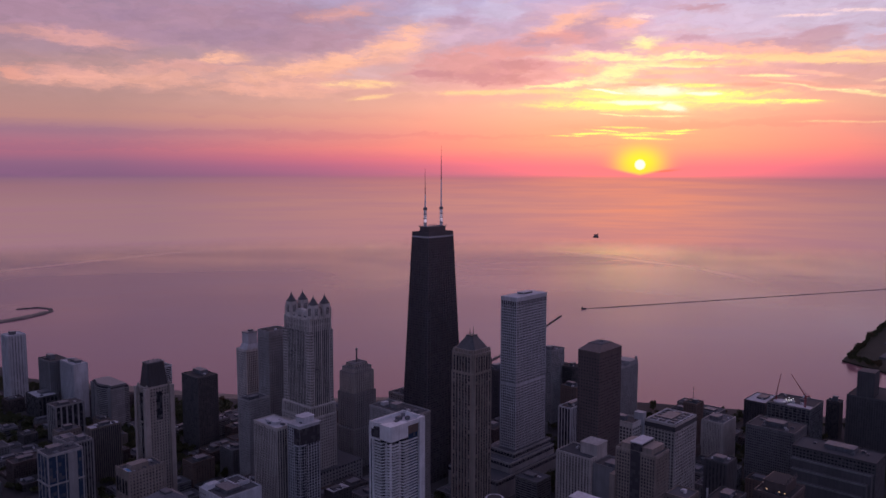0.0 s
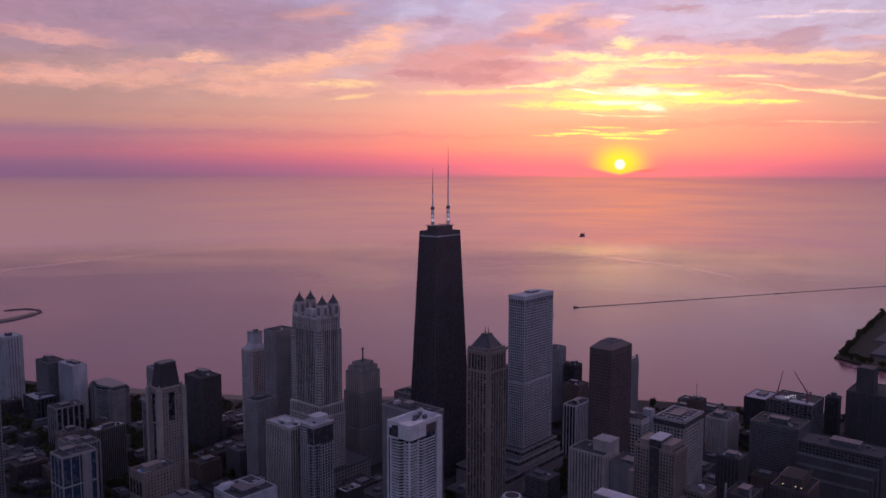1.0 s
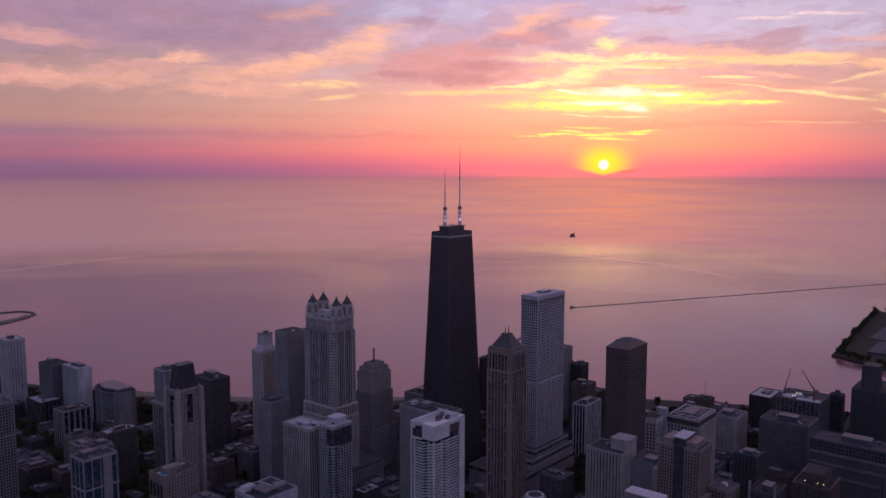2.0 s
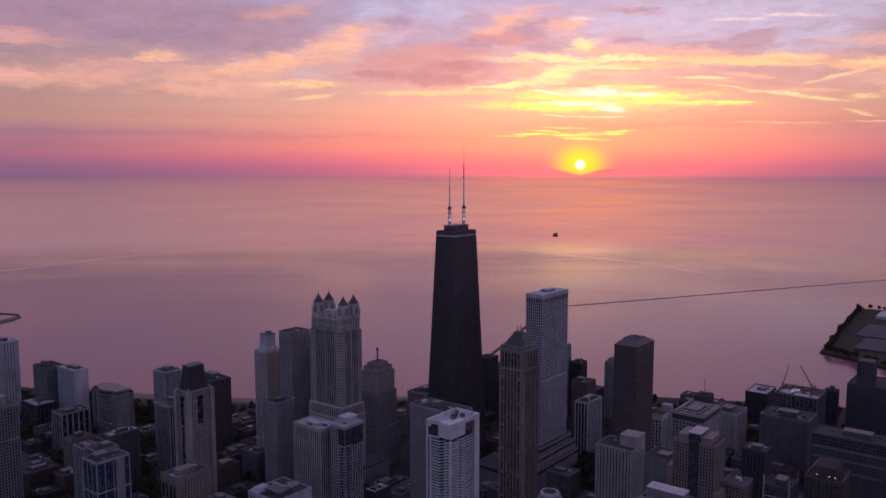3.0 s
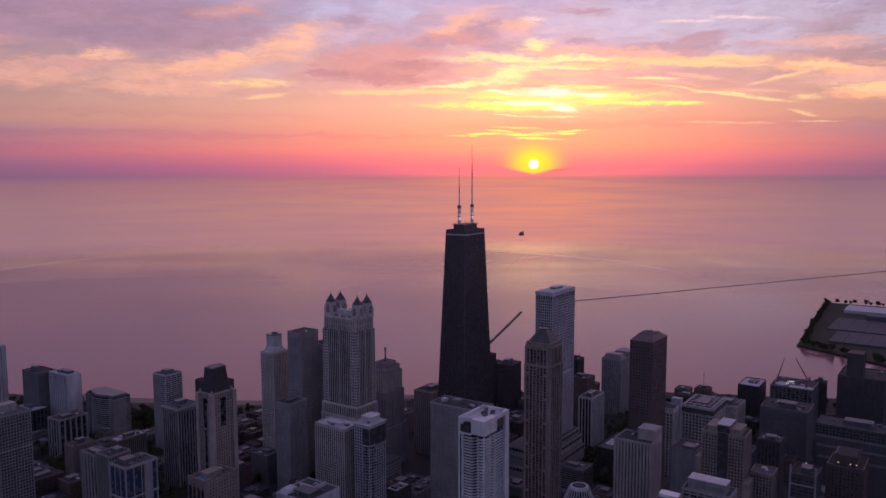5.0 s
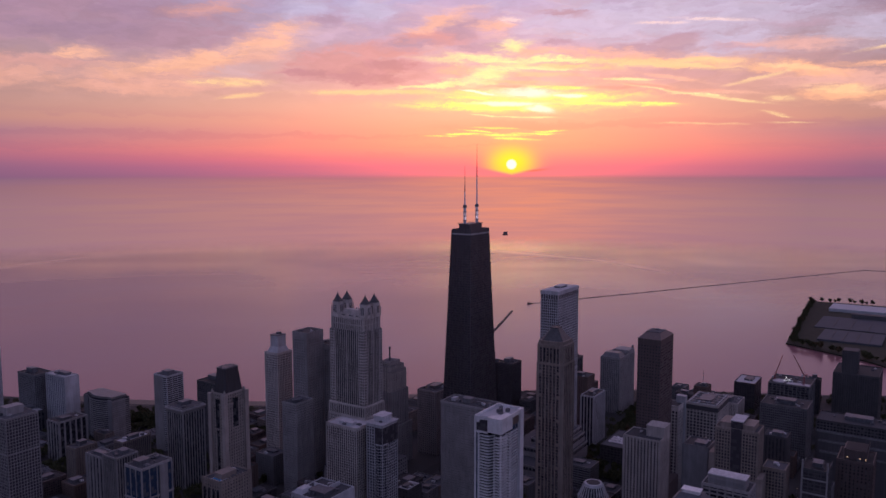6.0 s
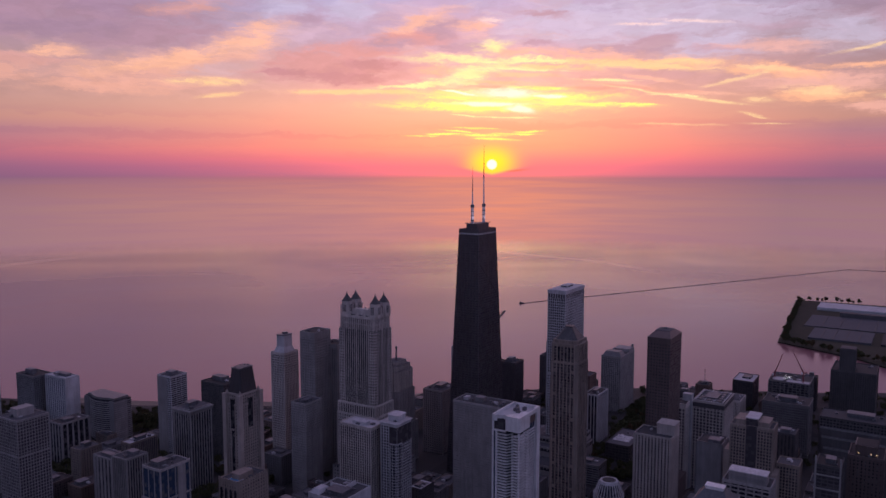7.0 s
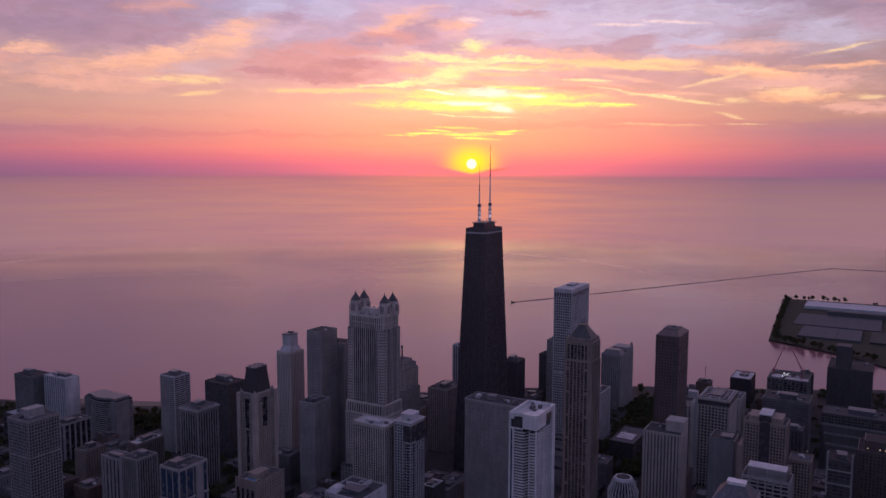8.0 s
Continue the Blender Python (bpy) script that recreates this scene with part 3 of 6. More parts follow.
def tower(label, x0, x1, y0, y1, h, style, wall=LIMESTONE, glass=GLASS, roof=GRAVEL, seed=1, name="apartment_tower", category="tower", pent_high=5.0, units=4, top_band=0.0,
          podium=None, pent=True, pent_mat=None, group=""):
    """A block-shaped tower: glass walls, piers and spandrels, roof deck, parapet, lift house. h: height of the roof over the lake."""
    rng = random.Random(seed)
    cx, cy, hx, hy = (x0 + x1) / 2, (y0 + y1) / 2, (x1 - x0) / 2 - style[4], (y1 - y0) / 2 - style[4]
    b = thing(name, cx, cy, GROUND, label, category, group)
    top = h - GROUND
    TAKEN.append((x0 - 6, x1 + 6, y0 - 6, y1 + 6))
    part("glass_wall", Geo().box(-hx, hx, -hy, hy, -1.0, top - 0.5), glass, b)
    part("facade_frame", facade(Geo(), hx, hy, 0.0, top - top_band, style), wall, b, kind="stuff")
    if top_band:
        part("crown_band", Geo().box(-hx - 0.4, hx + 0.4, -hy - 0.4, hy + 0.4, top - top_band, top - 0.6), wall, b)
    part("parapet", parapet(Geo(), hx, hy, top), wall, b)
    part("roof_deck", Geo().box(-hx, hx, -hy, hy, top - 0.5, top - 0.1), roof, b)
    roof_kit(b, rng, hx, hy, top - 0.1, units=units, pent=pent, pent_mat=pent_mat, pent_high=pent_high)
    if podium:
        px0, px1, py0, py1, ph = podium
        g = Geo().box(px0 - cx, px1 - cx, py0 - cy, py1 - cy, -1.0, ph - GROUND)
        part("podium", g, wall, b)
        part("podium_frame", facade(Geo(), (px1 - px0) / 2, (py1 - py0) / 2, 0, ph - GROUND, (5.0, 4.5, 1.2, 1.4, 0.4), (px0 + px1) / 2 - cx, (py0 + py1) / 2 - cy), wall, b, kind="stuff")
        TAKEN.append((px0 - 3, px1 + 3, py0 - 3, py1 + 3))
    return b


# ---- lake, shore and ground ----
SHORE = [(1575, -1500), (1530, 150), (1513, 249), (1454, 347), (1404, 447), (1365, 530), (1337, 584), (1300, 655), (1235, 765), (1150, 868), (1050, 968), (950, 1060), (900, 1105),
         (843, 1177), (795, 1250), (720, 1380), (688, 1440), (650, 1550), (600, 1673), (590, 1900), (640, 2150), (690, 2330), (640, 2480), (480, 3000), (200, 4200), (-200, 6200)]


def shore_x(y):
    for (xa, ya), (xb, yb) in zip(SHORE, SHORE[1:]):
        if ya <= y <= yb:
            return xa + (xb - xa) * (y - ya) / (yb - ya)
    return SHORE[-1][0]


g = Geo()
g.v = [(-2500, -2500, 0), (7000, -2500, 0), (7000, 7000, 0), (-2500, 7000, 0)]
g.f = [(0, 1, 2, 3)]
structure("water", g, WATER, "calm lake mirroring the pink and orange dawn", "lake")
g = Geo()
n = len(SHORE)
g.v = [(x, y, GROUND) for x, y in SHORE] + [(-2500, y, GROUND) for _, y in SHORE] + [(x + 5, y, -2.0) for x, y in SHORE]
for i in range(n - 1):
    g.f += [(i, i + 1, n + i + 1, n + i), (2 * n + i, 2 * n + i + 1, i + 1, i)]
structure("ground", g, ASPHALT, "dark city ground of streets and yards", "ground")
# shore drive and beach along the water
g, sand = Geo(), Geo()
for (xa, ya), (xb, yb) in zip(SHORE[1:-1], SHORE[2:]):
    k = len(g.v)
    g.v += [(xa - 14, ya, GROUND + 0.08), (xb - 14, yb, GROUND + 0.08), (xb - 40, yb, GROUND + 0.08), (xa - 40, ya, GROUND + 0.08)]
    g.f.append((k, k + 1, k + 2, k + 3))
    k = len(sand.v)
    wide = 45 if 950 < ya < 1500 or ya > 1900 else 6
    sand.v += [(xa + wide, ya + 4, -0.3), (xb + wide, yb + 4, -0.3), (xb - 10, yb, GROUND + 0.12), (xa - 10, ya, GROUND + 0.12)]
    sand.f.append((k, k + 1, k + 2, k + 3))
structure("road", g, PAVING, "wide lakeside road along the shore", "road")
structure("beach", sand, SAND, "narrow sand beach and sea wall at the water", "beach")

# ---- the black tapered tower with two masts ----
def tapered_tower():
    cx, cy, h = 786.5, 730.0, 343.0
    top = h - GROUND
    b = thing("skyscraper", cx, cy, GROUND, "black tapered skyscraper with cross-braces and two masts", "skyscraper")
    TAKEN.append((cx - 48, cx + 48, cy - 34, cy + 34))

    def half(z):
        k = z / top
        return 40.4 + (24.2 - 40.4) * k, 25.1 + (15.0 - 25.1) * k
    part("glass_wall", Geo().prism(rect(*half(0)), 0, top - 0.5, rect(*half(top - 0.5))), BLACKGLASS, b)
    rings = Geo()
    for i in range(13):
        k = -1 + 2 * i / 12
        for s in (-1, 1):
            (ax, ay), (bx, by) = half(0), half(top)
            part("column", Geo().beam((k * ax, s * (ay + 0.2), 0), (k * bx, s * (by + 0.2), top), 0.9), BLACK, b)
            if i < 9:
                q = -1 + 2 * i / 8
                part("column", Geo().beam((s * (ax + 0.2), q * ay, 0), (s * (bx + 0.2), q * by, top), 0.9), BLACK, b)
    storey = 3.4
    for k in range(2, int(top / storey)):
        z = k * storey
        ax, ay = half(z)
        rings.box(-ax - 0.3, ax + 0.3, -ay - 0.3, ay + 0.3, z - 0.55, z + 0.55)
    part("spandrel_grid", rings, BLACK, b, kind="stuff")
    tiers = [0, 66, 128, 187, 243, 296]
    for z0, z1 in zip(tiers, tiers[1:]):
        (ax, ay), (bx, by) = half(z0), half(z1)
        for s in (-1, 1):
            for t in (-1, 1):
                part("brace", Geo().beam((t * ax, s * (ay + 0.35), z0), (-t * bx, s * (by + 0.35), z1), 1.1, 0.25), BLACK, b)
                part("brace", Geo().beam((s * (ax + 0.35), t * ay, z0), (s * (bx + 0.35), -t * by, z1), 1.1, 0.25), BLACK, b)
    ax, ay = half(top - 6)
    part("crown_band", Geo().box(-ax - 0.35, ax + 0.35, -ay - 0.35, ay + 0.35, top - 6.3, top - 4.2), PALE, b, "pale lit louvre band")
    part("mechanical_floor", Geo().box(-ax - 0.2, ax + 0.2, -ay - 0.2, ay + 0.2, top - 4.2, top), BLACK, b)
    part("parapet", parapet(Geo(), ax - 0.4, ay - 0.4, top, 1.2, 0.5), BLACK, b)
    part("roof_deck", Geo().box(-ax + 0.4, ax - 0.4, -ay + 0.4, ay - 0.4, top - 0.2, top + 0.1), TAR, b)
    p = part("penthouse", Geo().box(-16.5, 16.5, -8.5, 8.5, top + 0.1, top + 7.5), BLACK, b)
    part("platform", Geo().box(-18, 18, -9.6, 9.6, top + 7.5, top + 8.1), METAL, p)
    rail = Geo()
    for s in (-1, 1):
        rail.beam((-18, s * 9.5, top + 9.3), (18, s * 9.5, top + 9.3), 0.15)
        rail.beam((s * 17.9, -9.5, top + 9.3), (s * 17.9, 9.5, top + 9.3), 0.15)
        for i in range(13):
            rail.beam((-18 + 3 * i, s * 9.5, top + 8.1), (-18 + 3 * i, s * 9.5, top + 9.3), 0.12)
    part("railing", rail, METAL, p)
    rng = random.Random(5)
    for _ in range(9):
        x, y, hh = rng.uniform(-16, 16), rng.uniform(-8, 8), rng.uniform(1.5, 6)
        part("aerial", Geo().tube(x, y, top + 8.1, top + 8.1 + hh, 0.14, 0.08, 6), METAL, b)
    for x, tip, thin in ((-15.0, 429.0, 404.0), (17.0, 460.0, 433.0)):
        z0 = top + 8.1
        m = part("mast", Geo().tube(x, 0, z0, z0 + 25, 2.1, 1.9, 14), ANTENNA, b, "white-painted broadcasting mast")
        for k in range(4):
            part("mast_ring", Geo().tube(x, 0, z0 + 4 + k * 6, z0 + 5 + k * 6, 2.5, n=14), METAL, m)
        part("mast_collar", Geo().tube(x, 0, z0 + 22.5, z0 + 26, 2.9, 2.3, 14), METAL, m)
        zs, zt = z0 + 25, thin - GROUND
        steps = 6
        for k in range(steps):
            a, c = zs + (zt - zs) * k / steps, zs + (zt - zs) * (k + 1) / steps
            part("mast_section", Geo().tube(x, 0, a, c, 1.15 - 0.1 * k, 1.05 - 0.1 * k, 10), ANTENNA_RED if k >= 4 else ANTENNA, m)
        part("floodlight", Geo().box(x - 7.6, x - 6.4, -8.9, -7.7, z0, z0 + 0.9), METAL, b)
        lamp = bpy.data.lights.new("mast_floodlight", "SPOT")
        lamp.energy, lamp.color, lamp.spot_size, lamp.spot_blend, lamp.shadow_soft_size = 4200.0, (1.0, 0.80, 0.98), radians(70), 0.8, 0.4
        spot = new("mast_floodlight", lamp)
        spot.matrix_world = look((cx + x - 7.0, cy - 8.3, GROUND + z0 + 1.4), (cx + x, cy, GROUND + z0 + 16))
        part("whip", Geo().tube(x, 0, zt, tip - GROUND, 0.42, 0.16, 8), ANTENNA_RED, m)


# ---- the stone tower with four lantern turrets ----
def lantern_tower():
    x0, x1, y0, y1 = 615.0, 651.5, 782.5, 838.0
    cx, cy, hx, hy = (x0 + x1) / 2, (y0 + y1) / 2, (x1 - x0) / 2, (y1 - y0) / 2
    b = thing("skyscraper", cx, cy, GROUND, "pale limestone skyscraper with four pyramid-roofed lantern turrets", "skyscraper")
    TAKEN.append((x0 - 10, x1 + 24, y0 - 14, y1 + 12))

    def block(hx, hy, z0, z1, style):
        part("glass_wall", Geo().box(-hx, hx, -hy, hy, z0, z1 - 0.4), GLASS, b)
        part("facade_frame", facade(Geo(), hx, hy, z0, z1, style), LIMESTONE, b, kind="stuff")
        part("cornice", parapet(Geo(), hx, hy, z1, 1.0, 1.6, out=0.5), LIMESTONE, b)
        part("terrace", Geo().box(-hx, hx, -hy, hy, z1 - 0.4, z1 - 0.1), GRAVEL, b)
    block(hx + 2.0, hy + 3.0, -1, 108, (3.6, 4.0, 2.0, 1.9, 0.4))
    block(hx + 1.2, hy + 1.6, 107.5, 122, (3.6, 14.0, 1.6, 1.4, 0.9))
    # the shaft: tall ribbed window bays between corners with small windows
    z0, z1 = 121.5, 219.0
    part("glass_wall", Geo().box(-hx, hx, -hy, hy, z0, z1), GLASS, b)
    part("terrace", Geo().box(-hx, hx, -hy, hy, z1, z1 + 0.3), GRAVEL, b)
    ribs, holes, sills = Geo(), Geo(), Geo()
    for half_long, half_deep, swap in ((hx, hy, False), (hy, hx, True)):
        corner = half_long * 0.30
        inner = half_long - corner
        count = max(4, round(2 * inner / 3.3))
        for s in (-1, 1):
            def put(g, a, c, d0, d1, za, zb):
                d0, d1 = sorted((s * d0, s * d1))
                g.box(*((d0, d1, a, c) if swap else (a, c, d0, d1)), za, zb)
            for k in range(count + 1):
                m = -inner + 2 * inner * k / count
                wide = 0.9 if k in (0, count) or k == count // 2 else 0.48
                put(ribs, m - wide, m + wide, half_deep - 0.1, half_deep + 0.5, z0, z1 + 1.0)
            for k in range(26):
                z = z0 + 2.0 + 3.7 * k
                put(sills, -inner, inner, half_deep - 0.1, half_deep + 0.15, z - 0.3, z + 0.3)
            for q in (-1, 1):
                a, c = sorted((q * inner, q * (half_long + 0.6)))
                put(ribs, a, c, half_deep - 0.1, half_deep + 0.4, z0, z1)
                n = max(2, round(corner / 2.6))
                for i in range(n):
                    m = q * (inner + corner * (i + 0.5) / n)
                    for k in range(26):
                        z = z0 + 2.6 + 3.7 * k
                        put(holes, m - 0.75, m + 0.75, half_deep + 0.3, half_deep + 0.46, z, z + 2.0)
    part("facade_frame", ribs, LIMESTONE, b, kind="stuff")
    part("sill_course", sills, SLATE, b, kind="stuff")
    part("window_grid", holes, GLASS, b, kind="stuff")
    block(hx - 1.4, hy - 2.2, 218.5, 236, (3.2, 8.0, 1.5, 1.2, 0.7))
    part("crown_link", Geo().box(-6, 6, -20, 20, 235.5, 241).box(-4, 4, -17, 17, 241, 243), LIMESTONE, b)
    for sx in (-1, 1):
        for sy in (-1, 1):
            ox, oy = sx * 9.2 + 1.0, sy * 22.6
            t = part("turret", Geo().prism(rect(6.0, 6.0, ox, oy, 2.6), 235.5, 252.5), LIMESTONE, b)
            for q in (-1, 1):
                for k in (-1.9, 0, 1.9):
                    part("turret_window", Geo().box(ox + k - 0.5, ox + k + 0.5, oy + q * 6.0 - 0.12, oy + q * 6.0 + 0.12, 239.5, 249), GREYGLASS, t)
                    part("turret_window", Geo().box(ox + q * 6.0 - 0.12, ox + q * 6.0 + 0.12, oy + k - 0.5, oy + k + 0.5, 239.5, 249), GREYGLASS, t)
            part("turret_cornice", Geo().prism(rect(6.4, 6.4, ox, oy, 2.7), 252.5, 253.3), LIMESTONE, t)
            part("turret_roof", Geo().prism(rect(6.0, 6.0, ox, oy, 2.5), 253.3, 257.4, rect(3.4, 3.4, ox, oy, 1.4)).prism(rect(3.4, 3.4, ox, oy, 1.4), 257.4, 262.5, rect(0.7, 0.7, ox, oy, 0.2)), COPPER, t, "dark pyramid roof")
            part("finial", Geo().tube(ox, oy, 262.5, 263.4, 0.9, 0.7, 8).tube(ox, oy, 263.4, 266.5, 0.45, 0.1, 6), COPPER, t)
            for qx in (-1, 1):
                for qy in (-1, 1):
                    part("pinnacle", Geo().prism(rect(0.6, 0.6, ox + qx * 5.6, oy + qy * 5.6), 235.6, 247).prism(rect(0.6, 0.6, ox + qx * 5.6, oy + qy * 5.6), 247, 249.4, rect(0.08, 0.08, ox + qx * 5.6, oy + qy * 5.6)), LIMESTONE, t)
    for k in (-1, 1):
        for q in (-0.5, 0, 0.5):
            part("crown_gable", Geo().prism(rect(0.7, 2.2, k * (hx - 1.2), q * 24), 236, 239.5).prism(rect(0.7, 2.2, k * (hx - 1.2), q * 24), 239.5, 242, rect(0.6, 0.3, k * (hx - 1.2), q * 24)), LIMESTONE, b)
    lower = part("podium", Geo().box(-hx - 6, hx + 40, -hy - 10, hy + 8, -1, 36), GLASS, b)
    part("podium_frame", facade(Geo(), hx + 23, hy + 9, 0, 36, (5.0, 4.6, 2.6, 2.4, 0.4), 17, -1), GREY, lower, kind="stuff")
    part("podium_roof", Geo().box(-hx - 6.3, hx + 40.3, -hy - 10.3, hy + 8.3, 36, 36.8), GRAVEL, lower)


# ---- the white gridded marble tower over a stepped podium ----
def marble_tower():
    x0, x1, y0, y1, h = 821.0, 889.0, 612.0, 638.5, 260.5
    cx, cy, hx, hy = (x0 + x1) / 2, (y0 + y1) / 2, (x1 - x0) / 2 - 0.6, (y1 - y0) / 2 - 0.6
    top = h - GROUND
    b = thing("skyscraper", cx, cy, GROUND, "pale marble-clad skyscraper with a fine window grid", "skyscraper")
    TAKEN.append((765, 905, 596, 680))
    part("glass_wall", Geo().box(-hx, hx, -hy, hy, -1, top - 8), GLASS, b)
    g = Geo()
    facade(g, hx, hy, 50, 138, (3.3, 3.7, 1.0, 1.2, 0.4))
    facade(g, hx, hy, 142.5, top - 11.5, (3.3, 3.7, 1.0, 1.2, 0.4))
    part("facade_frame", g, PALE, b, kind="stuff")
    part("mechanical_band", Geo().box(-hx - 0.6, hx + 0.6, -hy - 0.6, hy + 0.6, 138, 142.5), PALE, b)
    part("top_band", Geo().box(-hx - 0.55, hx + 0.55, -hy - 0.55, hy + 0.55, top - 11.5, top - 3.4), PALE, b)
    for i in range(20):
        x = -hx + (i + 0.5) * 2 * hx / 20
        for k in (-1, 1):
            part("crown_slot", Geo().box(x - 1.0, x + 1.0, k * (hy + 0.55) - 0.1, k * (hy + 0.55) + 0.1, top - 10.8, top - 5.0), BLACKGLASS, b)
    for i in range(7):
        y = -hy + (i + 0.5) * 2 * hy / 7
        for k in (-1, 1):
            part("crown_slot", Geo().box(k * (hx + 0.55) - 0.1, k * (hx + 0.55) + 0.1, y - 1.2, y + 1.2, top - 10.8, top - 5.0), BLACKGLASS, b)
    part("roof_slope", Geo().prism(rect(hx + 0.9, hy + 0.9), top - 3.4, top + 0.2).prism(rect(hx + 0.2, hy + 0.2), top + 0.2, top + 1.0, rect(hx - 2, hy - 2)), PALE, b)
    part("penthouse", Geo().box(-9, 12, -5, 5, top + 1.0, top + 3.8), PALE, b)
    part("vent_slot", Geo().box(-8, 11, -5.15, -4.9, top + 1.5, top + 2.8).box(-9.15, -8.9, -4, 4, top + 1.5, top + 2.8), TAR, b)
    # podium in steps, with dark strips of windows between pale bands
    for i, (a0, a1, c0, c1, ph) in enumerate(((768, 902, 600, 684, 32), (798, 899, 603, 668, 46), (812, 896, 607, 646, 55))):
        q = part("podium", Geo().box(a0 - cx, a1 - cx, c0 - cy, c1 - cy, -1, ph - GROUND), GREY, b)
        part("podium_roof", Geo().box(a0 - cx + 1, a1 - cx - 1, c0 - cy + 1, c1 - cy - 1, ph - GROUND, ph - GROUND + 0.3), GRAVEL, q)
        strip = Geo().box(a0 - cx - 0.15, a1 - cx + 0.15, c0 - cy - 0.15, c1 - cy + 0.15, ph - GROUND - 6.4, ph - GROUND - 2.6)
        part("window_strip", strip, GLASS, q)
        fins = Geo()
        for k in range(int((c1 - c0) / 5)):
            fins.box(a0 - cx - 0.4, a0 - cx + 0.2, c0 - cy + 2.5 + 5 * k - 0.5, c0 - cy + 2.5 + 5 * k + 0.5, ph - GROUND - 5.4, ph - GROUND - 2.6)
        for k in range(int((a1 - a0) / 5)):
            fins.box(a0 - cx + 2.5 + 5 * k - 0.5, a0 - cx + 2.5 + 5 * k + 0.5, c0 - cy - 0.4, c0 - cy + 0.2, ph - GROUND - 5.4, ph - GROUND - 2.6)
        part("fin_screen", fins, GREY, q, kind="stuff")


# ---- the slim beige tower with a hipped dark roof ----
def hip_roof_tower():
    cx, cy = 624.0, 523.5
    b = thing("skyscraper", cx, cy, GROUND, "slim beige stone skyscraper with a dark hipped roof", "skyscraper")
    TAKEN.append((600, 650, 500, 548))

    def stage(hx, hy, z0, z1, cut=3.0):
        part("wall", Geo().prism(rect(hx, hy, 0, 0, cut), z0, z1), BEIGE, b)
        wins = Geo()
        rows = int((z1 - z0 - 1.5) / 3.25)
        for s in (-1, 1):
            for i in range(7):
                k = -1 + 2 * i / 6
                px, py = k * (hx - cut), k * (hy - cut)
                part("pier", Geo().box(px - 0.62, px + 0.62, s * hy - 0.9, s * hy + 0.9, z0, z1 - 0.4), BEIGE, b)
                part("pier", Geo().box(s * hx - 0.9, s * hx + 0.9, py - 0.62, py + 0.62, z0, z1 - 0.4), BEIGE, b)
                if i == 6:
                    break
                for q in (0.30, 0.70):
                    mx, my = (k + q / 3) * (hx - cut), (k + q / 3) * (hy - cut)
                    for r in range(rows):
                        z = z0 + 1.2 + 3.25 * r
                        if i in (0, 5) and r % 8 == 7:
                            continue
                        wins.box(mx - 0.68, mx + 0.68, s * hy - 0.1, s * hy + 0.1, z, z + 2.6)
                        wins.box(s * hx - 0.1, s * hx + 0.1, my - 0.68, my + 0.68, z, z + 2.6)
        part("window_grid", wins, GLASS, b, kind="stuff")
        part("cornice", Geo().prism(rect(hx + 0.55, hy + 0.55, 0, 0, cut), z1 - 0.5, z1 + 0.3), BEIGE, b)
    stage(15.8, 15.4, -1, 216)
    stage(15.3, 14.9, 216, 236)
    stage(13.8, 13.4, 236, 240, 3.4)
    for s in (-1, 1):
        for k in (-1, 0, 1):
            part("belvedere_window", Geo().box(k * 7.2 - 1.5, k * 7.2 + 1.5, s * 15.0 - 0.12, s * 15.0 + 0.12, 219, 232), GLASS, b, "tall dark window")
            part("belvedere_window", Geo().box(s * 15.4 - 0.12, s * 15.4 + 0.12, k * 7.2 - 1.5, k * 7.2 + 1.5, 219, 232), GLASS, b, "tall dark window")
    part("hipped_roof", Geo().prism(rect(13.4, 13.0, 0, 0, 3.5), 240.3, 252.5, rect(4.6, 4.2, 0, 0, 1.0)), COPPER, b, "dark weathered copper roof")
    part("ridge_cap", Geo().prism(rect(4.9, 4.5, 0, 0, 1.0), 252.5, 253.6), COPPER, b)
    for x, y, hh in ((-2.5, 0, 7.5), (2.5, 0, 7.5), (0, 2.4, 6.0), (0, -2.4, 9.0)):
        part("finial", Geo().tube(x, y, 253.6, 253.6 + hh, 0.3, 0.08, 6), COPPER, b)
    for sx in (-1, 1):
        for sy in (-1, 1):
            part("pinnacle", Geo().prism(rect(1.0, 1.0, sx * 13.4, sy * 13.0), 207, 238).prism(rect(1.0, 1.0, sx * 13.4, sy * 13.0), 238, 241, rect(0.1, 0.1, sx * 13.4, sy * 13.0)), BEIGE, b)
    part("podium", Geo().box(-26, 30, -26, 26, -1, 30), BEIGE, b)


